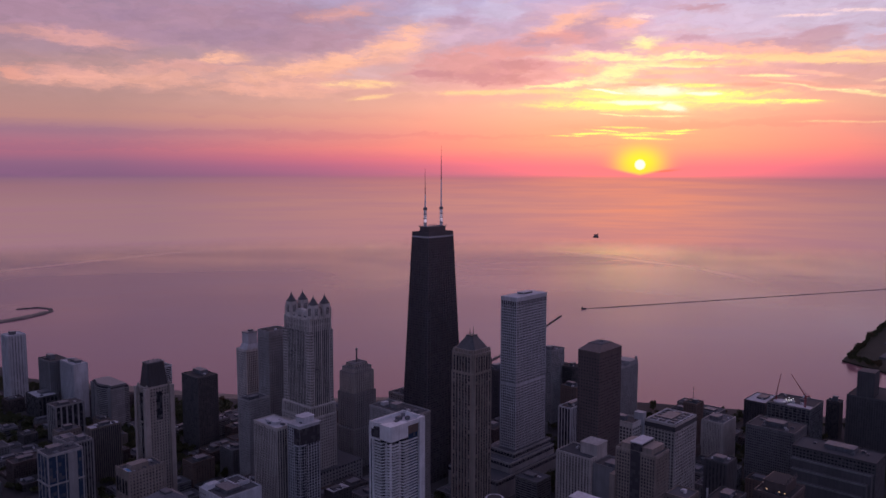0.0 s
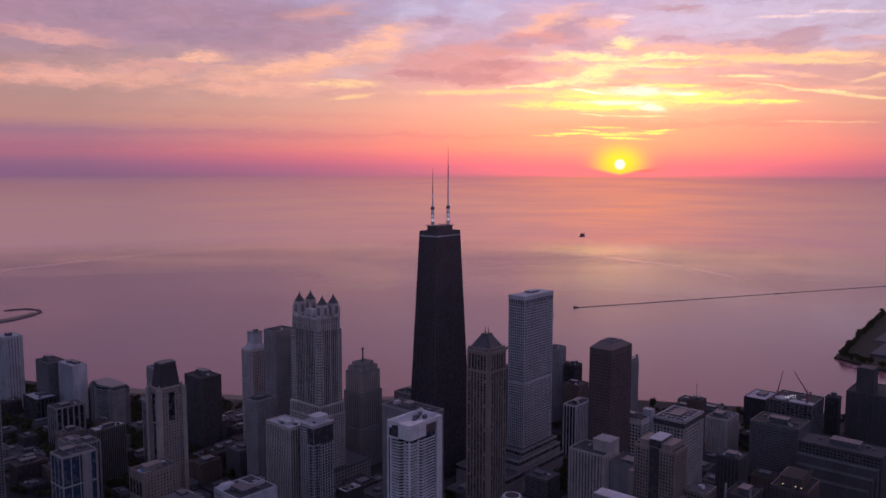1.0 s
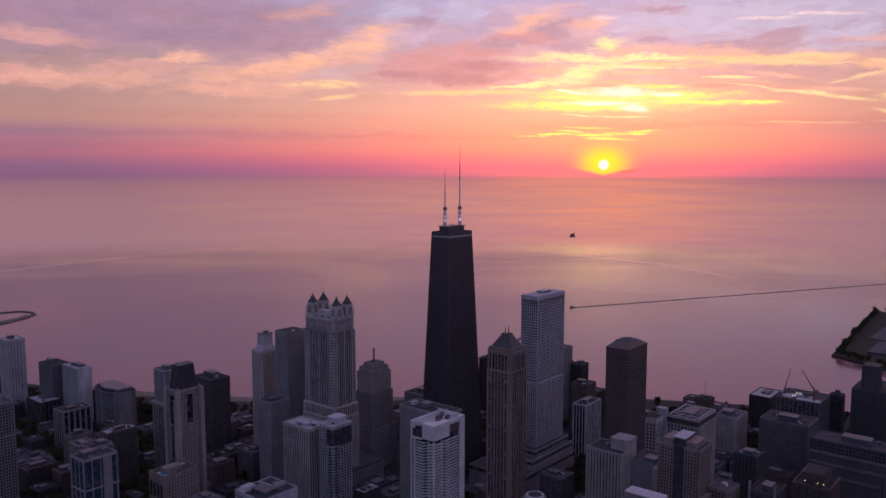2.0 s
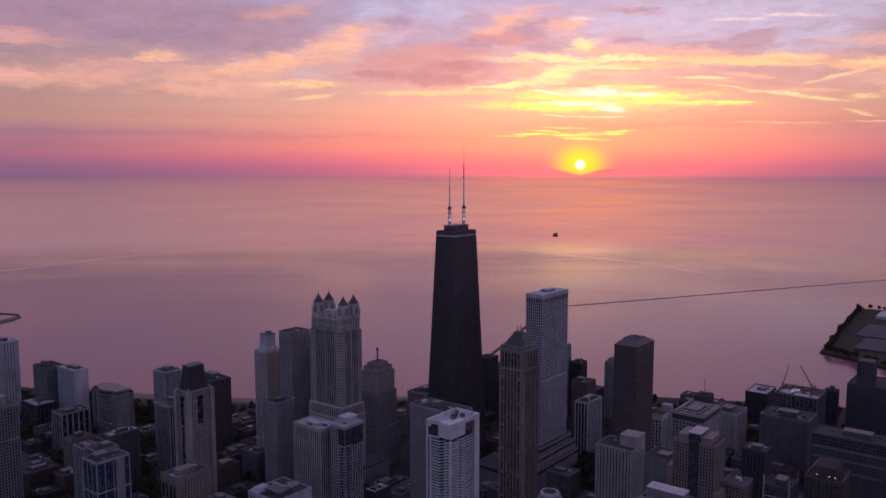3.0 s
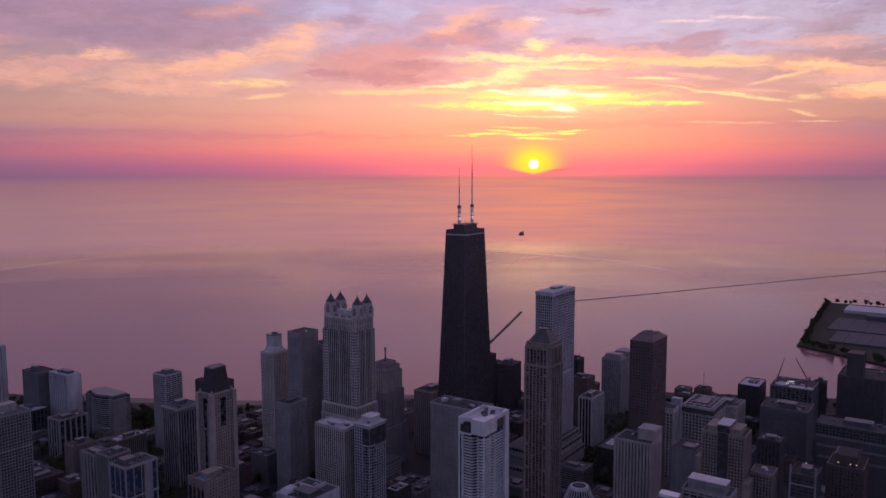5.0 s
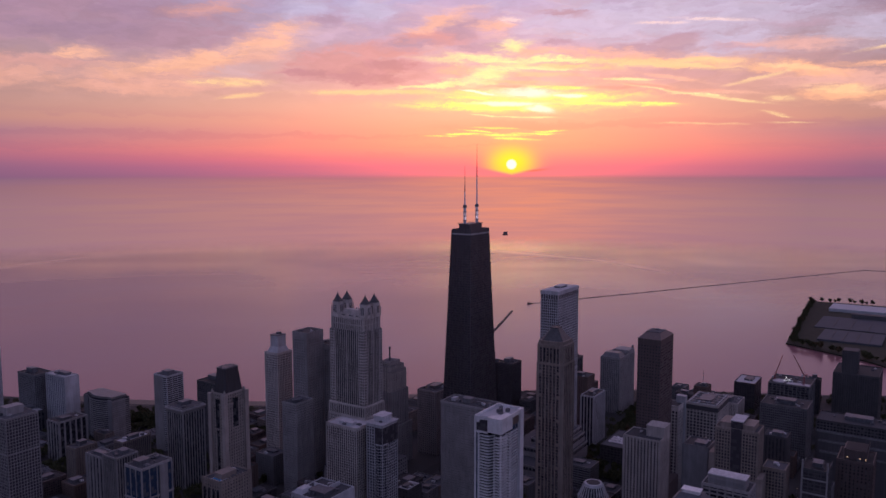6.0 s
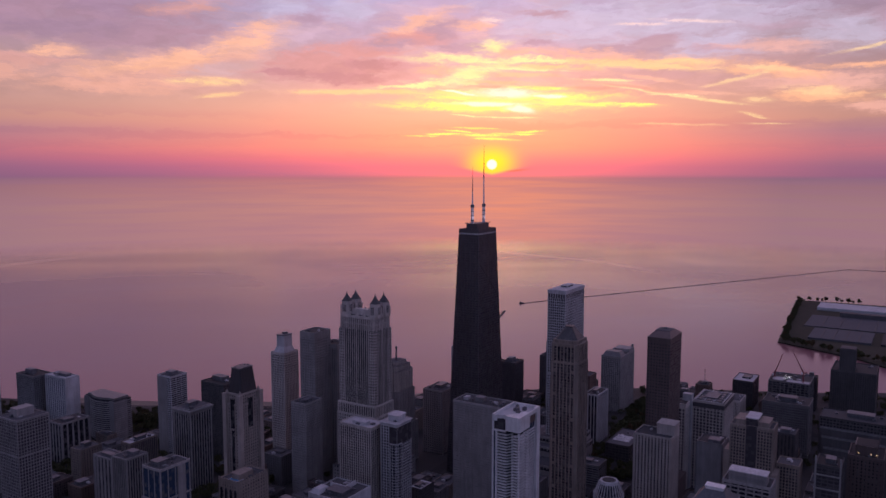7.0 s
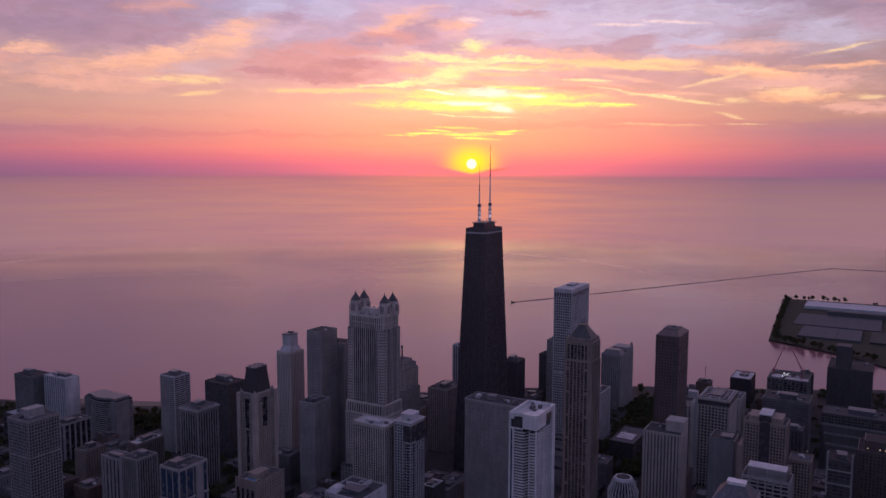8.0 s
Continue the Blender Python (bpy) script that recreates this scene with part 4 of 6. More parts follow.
# ---- the white tower with folded balcony bands ----
def balcony_tower():
    x0, x1, y0, y1, h = 509.0, 556.0, 527.0, 557.0, 184.0
    cx, cy, hx, hy = (x0 + x1) / 2, (y0 + y1) / 2, (x1 - x0) / 2, (y1 - y0) / 2
    top = h - GROUND
    b = thing("apartment_tower", cx, cy, GROUND, "white apartment tower with zigzag balcony bands", "tower")
    TAKEN.append((x0 - 8, x1 + 8, y0 - 8, y1 + 8))

    def ring(inset):
        """The floor plan, anticlockwise from the north-west: a V-shaped notch bites into the west side and another into the south side."""
        w0, s0 = -hx + inset, -hy + inset
        return [(w0, hy - 4.5), (w0, -0.5 + inset * 0.4), (w0 + 5.6, -3.6), (w0 + 0.4, -6.0 - inset * 0.3), (w0 + 0.4, s0 + 3.4), (w0 + 3.6, s0), (-9.6 - inset * 0.3, s0), (-7.4, s0 + 5.2),
                (-5.0 + inset * 0.3, s0 + 0.6), (hx - 9.0, s0 + 1.2), (hx - 9.0, s0 + 4.0), (hx - 2, -hy + 4.0 + inset), (hx - 2, hy - 2.5), (w0 + 3, hy - 2.5)]
    low = top - 16.5
    part("glass_wall", Geo().prism(ring(2.5), -1, low), GLASS, b)
    storey = 3.0
    band = Geo().prism(ring(0.0), 0, 0.95).mesh("balcony_band", WHITE)
    for k in range(int(low / storey)):
        ob = new("balcony_band", band)
        ob.parent = b
        ob.matrix_basis = pose(0, 0, 1.5 + k * storey)
    for name, r, z in (("corner_pier", (-hx - 0.4, -hx + 3.0, hy - 1.5, hy + 0.2), top), ("rib", (-hx - 0.4, -hx + 1.6, hy - 5.0, hy - 3.6), low), ("rib", (-hx - 0.4, -hx + 1.4, -hy + 0.2, -hy + 1.4), low),
                       ("end_wall", (hx - 7.5, hx, -hy - 0.3, -hy + 3.0), top), ("end_wall", (hx - 1.2, hx + 0.2, -hy + 3.0, hy), top), ("back_wall", (-hx + 3.0, hx - 1.2, hy - 1.2, hy + 0.1), top)):
        part(name, Geo().box(*r, -1, z), WHITE, b)
    part("glass_strip", Geo().box(-hx + 0.4, -hx + 2.0, hy - 3.6, hy - 1.5, -1, low), BLUEGLASS, b, "blue-black glass strip")
    part("dark_recess", Geo().box(3.4, hx - 7.5, -hy + 2.6, -hy + 4.5, -1, top - 8), BLUEGLASS, b, "blue-black glass recess")
    part("crown_wall", Geo().prism([(-hx, hy - 14.5), (-hx, -hy + 1.4), (-hx + 2.5, -hy), (0.0, -hy), (0.0, -hy + 6), (-hx + 6, hy - 14.5)], low + 1, top - 0.5), WHITE, b)
    part("crown_core", Geo().box(-hx + 3.4, hx - 1.2, -hy + 3.2, hy - 1.2, low, top - 3), WHITE, b)
    part("crown_window", Geo().box(-hx + 1.0, -hx + 3.6, hy - 14.4, hy - 1.6, low + 1.2, top - 4.5), BLACKGLASS, b, "dark double-height window")
    part("crown_window", Geo().box(0.2, hx - 7.6, -hy + 1.6, -hy + 3.4, low + 3, top - 4.5), RED, b, "shaded brownish loggia")
    part("crown_beam", Geo().box(-hx - 0.2, -hx + 1.4, hy - 14.4, hy - 1.5, low - 0.6, low + 1.0), WHITE, b)
    rim = [(-hx + 0.2 + 0.5 * (1 - math.cos(k * math.pi / 8)) * 5, hy - 1.5 - 13 * k / 8) for k in range(9)]
    part("curved_screen", Geo().prism(rim + [(x + 0.7, y) for x, y in reversed(rim)], top - 7, top - 1), WHITE, b)
    part("roof_deck", Geo().box(-hx + 3.4, hx - 1.2, -hy + 3.2, hy - 1.2, top - 3, top - 2.7), WHITEROOF, b)
    part("parapet", Geo().box(0.0, hx - 7.5, -hy + 0.2, -hy + 1.2, top - 4.5, top - 0.3), WHITE, b)
    for x, y, s in ((4, 2, 3.0), (10, -4, 2.2), (-6, -5, 2.4), (14, 6, 1.8)):
        part("rooftop_unit", Geo().box(x - s, x + s, y - s * 0.7, y + s * 0.7, top - 2.7, top + 0.6).tube(x, y, top + 0.6, top + 1.0, s * 0.5, n=8), METAL, b)


# ---- the grey slab behind it ----
def slab_block():
    b = tower("broad grey concrete slab block with a flat roof", 603, 634, 592, 659, 157, (1.8, 2.9, 1.25, 1.9, 0.08), GREY, GREYGLASS, GRAVEL, 21, pent_high=0, pent=False, units=7)
    top = 157 - GROUND
    part("penthouse", Geo().box(-5, 5, 0, 10, top, top + 4.5).box(-5.4, 5.4, -0.4, 10.4, top + 4.5, top + 5.1), SLATE, b)
    part("penthouse", Geo().box(-6, 2, 20, 25, top, top + 3.5), PALE, b)


# ---- brown granite tower with a hipped crown ----
def granite_tower():
    x0, x1, y0, y1, h = 762.0, 811.0, 452.0, 480.0, 223.0
    cx, cy, hx, hy = (x0 + x1) / 2, (y0 + y1) / 2, (x1 - x0) / 2, (y1 - y0) / 2
    top = h - GROUND
    b = thing("skyscraper", cx, cy, GROUND, "dark reddish-brown granite skyscraper with a sloped crown", "skyscraper")
    TAKEN.append((x0 - 12, x1 + 12, y0 - 12, y1 + 12))
    wide, high = rect(hx + 2.5, hy + 2.5), rect(hx, hy)
    part("wall", Geo().prism(wide, -1, 95, high).prism(high, 95, top), BROWN, b)
    wins = Geo()
    for k in range(34):
        z = 88 + k * 3.75
        if z > top - 8:
            break
        for i in range(14):
            x = -hx + (i + 0.5) * 2 * hx / 14
            wins.box(x - 0.8, x + 0.8, -hy - 0.06, hy + 0.06, z, z + 1.7)
        for i in range(8):
            y = -hy + (i + 0.5) * 2 * hy / 8
            wins.box(-hx - 0.06, hx + 0.06, y - 0.8, y + 0.8, z, z + 1.7)
    part("window_grid", wins, BLACKGLASS, b, kind="stuff")
    part("crown", Geo().prism(rect(hx + 0.3, hy + 0.3), top, top + 1.0).prism(rect(hx, hy), top + 1.0, top + 7.0, rect(hx * 0.45, hy * 0.62)), BROWN, b)
    part("roof_deck", Geo().prism(rect(hx * 0.45, hy * 0.62), top + 7.0, top + 7.5), GRAVEL, b)
    part("roof_hatch", Geo().box(2, 6, -2, 2, top + 7.5, top + 9), METAL, b)
    part("podium", Geo().box(-hx - 14, hx + 4, -hy - 10, hy + 10, -1, 42), BROWN, b)


# ---- stepped old stone tower with a beacon mast ----
def beacon_tower():
    b = thing("office_tower", 742.0, 838.0, GROUND, "stepped art-deco limestone tower with a beacon mast", "tower")
    TAKEN.append((710, 775, 810, 870))
    for hx, hy, z0, z1 in ((25, 20, -1, 58), (20.5, 16.5, 58, 108), (18.5, 14.5, 108, 137), (16.0, 12.0, 137, 144), (11.5, 8.5, 144, 149)):
        q = part("stage", Geo().box(-hx, hx, -hy, hy, z0, z1), GLASS, b)
        part("facade_frame", facade(Geo(), hx, hy, z0, z1, (4.2, 3.6, 2.6, 1.2, 0.5)), LIMESTONE if z0 > 100 else GREY, q, kind="stuff")
        part("cornice", parapet(Geo(), hx, hy, z1, 1.0, 1.2), GREY, q)
        part("terrace", Geo().box(-hx, hx, -hy, hy, z1, z1 + 0.2), GRAVEL, q)
    m = part("mast", Geo().tube(0, 0, 149, 166, 1.3, 1.0, 10), METAL, b)
    part("beacon", Geo().tube(0, 0, 166, 169, 1.6, 1.6, 10).tube(0, 0, 169, 170, 1.0, 0.3, 10), METAL, m)


# ---- pale stone tower with a dark mansard crown ----
def mansard_tower():
    cx, cy = 420.0, 812.0
    b = thing("apartment_tower", cx, cy, GROUND, "pale stone apartment tower with a dark mansard crown", "tower")
    TAKEN.append((396, 446, 790, 836))
    hx, hy = 14.5, 10.5

    def stage(hx, hy, z0, z1, style=(3.3, 3.4, 1.9, 1.5, 0.45)):
        q = part("stage", Geo().box(-hx, hx, -hy, hy, z0, z1), GLASS, b)
        part("facade_frame", facade(Geo(), hx, hy, z0, z1, style), STONE, q, kind="stuff")
        part("cornice", parapet(Geo(), hx, hy, z1, 0.8, 1.4, out=0.8), STONE, q)
    stage(hx, hy, -1, 176)
    stage(hx - 1.6, hy - 1.4, 176, 187)
    for s in (-1, 1):
        for k in (-1, 1):
            part("corner_block", Geo().box(s * hx - 2.6, s * hx + 2.6, k * hy - 2.4, k * hy + 2.4, -1, 187), STONE, b)
            part("corner_dome", Geo().tube(s * hx * 0.92, k * hy * 0.9, 187, 191, 2.2, 0.4, 10), STONE, b)
    part("bay_window", Geo().box(-hx - 0.9, -hx + 0.3, -2.6, 2.6, 150, 181), GLASS, b, "tall dark window bay")
    part("bay_window", Geo().box(-3.2, 3.2, -hy - 0.9, -hy + 0.3, 150, 181), GLASS, b, "tall dark window bay")
    part("bay_strip", Geo().box(-hx - 0.7, -hx + 0.2, -1.6, 1.6, 40, 147), GLASS, b)
    part("mansard", Geo().prism(rect(12.6, 9.2, 0, 0, 1.5), 187.5, 213, rect(9.6, 6.6, 0, 0, 1.2)), MANSARD, b, "dark slate mansard roof")
    part("mansard_rim", Geo().prism(rect(10.0, 7.0, 0, 0, 1.2), 213, 214), METAL, b)
    for k in range(10):
        a = 2 * math.pi * k / 10
        part("cresting", Geo().prism(rect(0.5, 0.5, 8.6 * math.cos(a), 5.8 * math.sin(a)), 214, 214.7), METAL, b)
    part("pavilion", Geo().box(-21, 22, -18, 18, -1, 38), STONE, b)


tapered_tower()
lantern_tower()
marble_tower()
hip_roof_tower()
balcony_tower()
slab_block()
granite_tower()
beacon_tower()
mansard_tower()

# ---- the other towers, from the north shore round to the south ----
GRID, FINE, STRIPE, BAND, PUNCH, WIDE = (3.0, 3.3, 0.9, 1.1, 0.5), (2.2, 3.0, 0.7, 0.9, 0.4), (4.2, 3.4, 1.9, 0.0, 0.8), (9.0, 3.1, 0.6, 1.5, 0.4), (4.0, 3.4, 2.3, 1.7, 0.3), (6.0, 3.6, 1.2, 1.4, 0.5)

tower("slim pale tower with dark glass strips", 502, 532, 1492, 1524, 131, (5.0, 3.2, 3.4, 0.9, 0.25), PALE, GREYGLASS, WHITEROOF, 31)
tower("dark brown brick apartment tower with rounded shoulders", 534, 566, 1397, 1445, 95, (3.2, 3.0, 1.2, 1.3, 0.3), SLATE, GLASS, TAR, 32, pent_high=7)
b = tower("pale grey tower with blue glass bays", 549, 573, 1336, 1390, 97, (5.4, 3.1, 2.4, 0.5, 0.6), PALE, BLUEGLASS, WHITEROOF, 33, pent_high=4)
part("blank_wall", Geo().box(-12.2, 12.2, -27.3, -26.2, -1, 93.5), PALE, b)
b = thing("apartment_block", 583.0, 1282.0, GROUND, "low broad block with a bowed, banded front", "building")
TAKEN.append((558, 606, 1238, 1326))


def bowed(grow):
    """A plan whose west front bows outwards between two straight ends."""
    front = [(-12.0 - grow - 7.0 * math.cos(math.pi * k / 16), -26.0 * k / 8) for k in range(-8, 9)]
    return front + [(-12.0 - grow, -36.0 - grow), (17.0 + grow, -36.0 - grow), (17.0 + grow, 36.0 + grow), (-12.0 - grow, 36.0 + grow)]


part("glass_wall", Geo().prism(bowed(0.0), -1, 67), GLASS, b)
ring_mesh = Geo().prism(bowed(0.7), 0, 1.5).mesh("balcony_band", GREY)
for k in range(20):
    ob = part("balcony_band", ring_mesh, GREY, b)
    ob.matrix_basis = pose(0, 0, 2.4 + 3.2 * k)
for y in (-31.0, 31.0):
    part("end_wall", Geo().box(-14.2, 10, y - 5.6, y + 5.6, -1, 66.4), SLATE, b)
part("roof_deck", Geo().prism(bowed(0.3), 67, 67.6), TAR, b)
part("attic", Geo().prism([(x * 0.9, y * 0.9) for x, y in bowed(0.0)], 67.6, 70.4), SLATE, b, "dark set-back attic")
b = tower("banded grey concrete apartment tower", 589, 619, 1137, 1167, 119, (9.0, 3.1, 0.6, 1.2, 0.5), PALE, GLASS, GRAVEL, 35, pent_high=4)
part("blank_wall", Geo().box(-15.3, -14.2, -6, 15, -1, 115), GREY, b)
tower("dark brown apartment tower with a flat roof", 617, 651, 1057, 1104, 112, (3.0, 3.0, 1.1, 1.4, 0.3), DARK, GLASS, TAR, 36, pent_high=6)
b = tower("white-piered apartment tower with dark window strips", 510, 546, 1003, 1036, 112, (4.4, 3.4, 1.4, 0.0, 0.8), GREY, GLASS, GRAVEL, 37, pent_high=5, top_band=3)
part("flared_cornice", Geo().prism(rect(17.2, 15.7), 102, 106.5, rect(19.8, 18.2)).prism(rect(19.8, 18.2), 106.5, 108.4), GREY, b)
b = tower("tall block with a bright white square grid of windows", 282, 318, 1002, 1038, 161, (3.2, 3.6, 0.75, 0.8, 0.35), GREY, BLACKGLASS, GRAVEL, 38, pent=False, units=3)
part("penthouse", Geo().box(-9, 10, -4, 9, 157.5, 167), GREY, b)
part("band", Geo().box(-18.05, 18.05, -18.05, 18.05, 118.2, 120.2), GREY, b)
b = tower("gridded grey tower with a glazed pale crown", 635, 664, 954, 979, 168, (3.0, 3.4, 1.0, 1.1, 0.5), LIMESTONE, GLASS, GRAVEL, 39, pent=False, units=0)
part("crown_base", Geo().prism(rect(11.5, 9.8), 165, 173, rect(8.6, 7.4)), PALE, b)
part("glazed_crown", Geo().box(-8, 8, -7, 7, 173, 189), PALE, b, "pale glazed crown")
part("crown_roof", Geo().box(-8.5, 8.5, -7.5, 7.5, 189, 190).box(-1, 5, -2, 3, 190, 192.5), METAL, b)
tower("dark granite tower with a flat crown", 633, 666, 896, 922, 204, (3.4, 3.7, 1.9, 1.6, 0.25), GREY, BLACKGLASS, TAR, 40, pent=False, units=2, top_band=7)
tower("dark granite tower shorter than its neighbour", 666, 692, 884, 912, 183, (3.4, 3.7, 1.9, 1.6, 0.25), GREY, BLACKGLASS, TAR, 41, pent=False, units=2, top_band=5)
tower("plain grey tower with a light flat roof", 577, 609, 864, 889, 125, (2.2, 3.2, 1.3, 1.8, 0.15), GREY, GREYGLASS, GRAVEL, 42, pent_high=3)
tower("beige apartment tower with fluted piers", 508, 536, 708, 752, 141, (3.2, 3.0, 1.1, 0.5, 0.4), LIMESTONE, GLASS, WHITEROOF, 43, pent_high=3, pent_mat=WHITEROOF, top_band=2)
b = tower("pale tower with round-cornered glass bays", 518, 546, 680, 702, 147, (3.8, 3.3, 0.9, 0.85, 0.4), PALE, GLASS, GRAVEL, 44, pent=False, units=2, top_band=3)
part("roof_canopy", Geo().prism(rect(15.4, 12.6), 144.2, 145.0), PALE, b, "thin pale roof slab")
part("penthouse", Geo().prism(rect(8.5, 7.0, 2.5, 0.5, 1.5), 145.0, 151).prism(rect(9.0, 7.5, 2.5, 0.5, 1.5), 151, 151.6), PALE, b)
part("dark_attic", Geo().box(-13.6, 14.1, -11.35, -10.6, 122, 141).box(-14.35, -13.6, -11.0, -1.0, 122, 141), BLACKGLASS, b, "dark glazed attic storeys")
part("glass_bay", Geo().tube(-9.2, -6.2, 0, 122, 6.6, n=24), GLASS, b, "rounded corner of dark glass")
part("bay_roof", Geo().tube(-9.2, -6.2, 122, 122.6, 7.0, n=24), PALE, b)
bands = Geo()
for k in range(36):
    bands.tube(-9.2, -6.2, 2 + 3.3 * k, 2.55 + 3.3 * k, 6.8, n=24)
for k in range(12):
    q = 2 * math.pi * k / 12
    bands.tube(-9.2 + 6.7 * math.cos(q), -6.2 + 6.7 * math.sin(q), 0, 122, 0.22, n=6)
part("bay_frame", bands, PALE, b, kind="stuff")
tower("dark office tower of black glass", 1078, 1100, 846, 872, 76, FINE, BLACK, BLACKGLASS, TAR, 45)
tower("black slab apartment tower by the lake", 983, 1016, 768, 794, 104, FINE, BLACK, BLACKGLASS, TAR, 46, pent_high=6)
tower("second black apartment tower by the lake", 1030, 1058, 842, 866, 100, FINE, BLACK, BLACKGLASS, TAR, 47, pent_high=5)
tower("slim white-piered tower near the shore", 992, 1012, 868, 896, 117, STRIPE, PALE, GLASS, GRAVEL, 48)
tower("grey apartment tower near the shore", 1072, 1109, 726, 752, 127, (2.6, 3.1, 1.0, 1.2, 0.3), GREY, GREYGLASS, GRAVEL, 49)
tower("dark apartment tower near the shore", 1101, 1126, 704, 724, 98, FINE, DARK, GLASS, TAR, 50)
tower("dark stone block beside the marble tower", 1151, 1184, 766, 800, 80, PUNCH, DARK, GLASS, TAR, 51)
tower("old stone hotel block with a cluttered flat roof", 794, 838, 792, 826, 99, (3.6, 3.4, 1.9, 1.5, 0.3), GREY, GLASS, GRAVEL, 52, units=9)
b = tower("tall grey tower with a notched roofline", 1128, 1200, 637, 672, 101, (3.4, 3.3, 1.5, 1.0, 0.5), GREY, GREYGLASS, GRAVEL, 53, pent=False, units=3)
part("roof_gable", Geo().prism([(-35, -17), (-8, -17), (-8, 17), (-35, 17)], 98, 106, [(-29, -12), (-14, -12), (-14, 12), (-29, 12)]), SLATE, b)
part("raised_wing", Geo().box(8, 35, -17.2, 10, 98, 104), GREY, b)
part("corner_turret", Geo().tube(33, -15, 104, 109, 2.4, 1.6, 8), GREY, b)
tower("white-framed office block with dark window strips", 958, 1004, 614, 636, 80, (4.6, 3.4, 1.5, 0.0, 0.8), PALE, GLASS, TAR, 54, pent_high=4)
tower("brick apartment block with a low hipped roof", 1042, 1072, 660, 688, 84, PUNCH, RED, GLASS, GRAVEL, 55)
b = tower("grey hospital wing with a bold square window grid", 869, 928, 410, 450, 122, (4.4, 4.2, 1.6, 1.4, 0.45), LIMESTONE, GLASS, TAR, 56, pent_high=3, units=14, top_band=8)
part("dark_attic", Geo().box(-29.6, 29.6, -20.1, 20.1, 111.5, 117.4), DARK, b, "dark louvred attic")
for k in range(6):
    part("roof_beam", Geo().box(-26 + 10.4 * k - 0.5, -26 + 10.4 * k + 0.5, -18, 18, 119.0, 120.2), PALE, b)
for k in range(4):
    part("roof_beam", Geo().box(-26, 26, -17.5 + 11.6 * k - 0.5, -17.5 + 11.6 * k + 0.5, 120.2, 121.0), PALE, b)
for k in range(12):
    part("cooling_fan", Geo().tube(-20.8 + 10.4 * (k % 5), -11.7 + 11.6 * (k // 5), 118.9, 121.4, 3.0, 2.6, 14), SLATE, b)
b = tower("grey hospital wing with a sloped plant room", 842, 869, 452, 500, 122, (4.4, 4.2, 1.6, 1.4, 0.45), LIMESTONE, GLASS, TAR, 57, pent_high=5, units=8, top_band=6)
part("service_shaft", Geo().box(8, 17, -26, -14, 0, 128), PALE, b)
b = tower("pale gridded apartment tower with a raised core", 722, 757, 437, 481, 115, (4.0, 3.2, 2.0, 0.7, 0.5), LIMESTONE, GLASS, GRAVEL, 58, pent=False, units=5)
part("raised_core", Geo().box(-4, 17.4, -22.2, -1, 108, 124).box(-4.4, 17.8, -22.6, -0.6, 124, 124.8), LIMESTONE, b)
tower("curving fluted concrete office block", 1048, 1092, 424, 456, 77, (2.4, 4.0, 1.5, 0.0, 0.9), LIMESTONE, GLASS, GRAVEL, 60)
tower("dark block with a bright white roof", 1262, 1318, 444, 478, 54, (4.0, 3.8, 0.8, 0.6, 0.3), BLACK, BLACKGLASS, WHITEROOF, 61, pent_high=2.5, units=3)
b = tower("broad block under construction with a pale roof edge", 1150, 1208, 342, 402, 91, (6.0, 4.0, 0.9, 0.8, 0.4), SLATE, GLASS, TAR, 62, pent=False, units=14)
part("roof_slab", Geo().box(-28, -12, -29, 4, 88.1, 88.5), WHITEROOF, b, "fresh white roof slab")
part("round_deck", Geo().tube(-14, 16, 87.9, 89.4, 10, n=20), WHITEROOF, b, "round white deck")
for k in range(9):
    lamp = part("work_lamp", Geo().tube(-24 + 2.6 * k, 8 - 2.4 * (k % 4), 88, 92.5, 0.12, n=6), METAL, b)
    part("lamp_head", Geo().box(-24.4 + 2.6 * k, -23.6 + 2.6 * k, 7.6 - 2.4 * (k % 4), 8.4 - 2.4 * (k % 4), 92.5, 93.0), COOL, lamp, "lit work lamp")
tower("rounded dark apartment tower", 1318, 1337, 349, 369, 62, FINE, DARK, GLASS, TAR, 63, pent_high=7)
b = tower("massive dark stepped tower", 1250, 1322, 256, 322, 96, (3.2, 3.4, 1.4, 1.2, 0.4), DARK, BLACKGLASS, TAR, 64, pent=False, units=4)
part("upper_shaft", Geo().box(-30, -4, -1, 21, 90, 130), DARK, b)
part("upper_frame", facade(Geo(), 13, 11, 93, 129.5, (3.2, 3.4, 1.4, 1.2, 0.4), -17, 10), DARK, b, kind="stuff")
b = tower("long dark academic block with stepped terraces", 972, 1016, 216, 308, 96, (4.0, 4.0, 1.4, 2.0, 0.3), DARK, GLASS, GRAVEL, 65, pent_high=5, units=8)
for k, (out, z) in enumerate(((9, 84), (17, 74), (25, 62))):
    q = part("terrace", Geo().box(-22 - out, -21, -44 + 3 * k, 44 - 3 * k, -1, z - GROUND), DARK, b)
    part("terrace_parapet", Geo().box(-22.4 - out, -21.8 - out, -44 + 3 * k, 44 - 3 * k, z - GROUND - 1, z - GROUND + 1.1), SLATE, q)
tower("long grey hospital block with a white roof edge", 1048, 1098, 330, 393, 85, (2.8, 3.6, 1.3, 1.6, 0.3), SLATE, GLASS, TAR, 66, pent_high=6, units=16)
b = tower("dark glass tower with white corner frames", 658, 690, 256, 279, 139, (6.0, 3.6, 0.8, 1.0, 0.4), DARK, BLACKGLASS, TAR, 81, pent_high=4)
for s in (-1, 1):
    part("corner_frame", Geo().box(-16.6, -15.2, s * 11 - 0.8, s * 11 + 0.8, 100, 145), GREY, b)
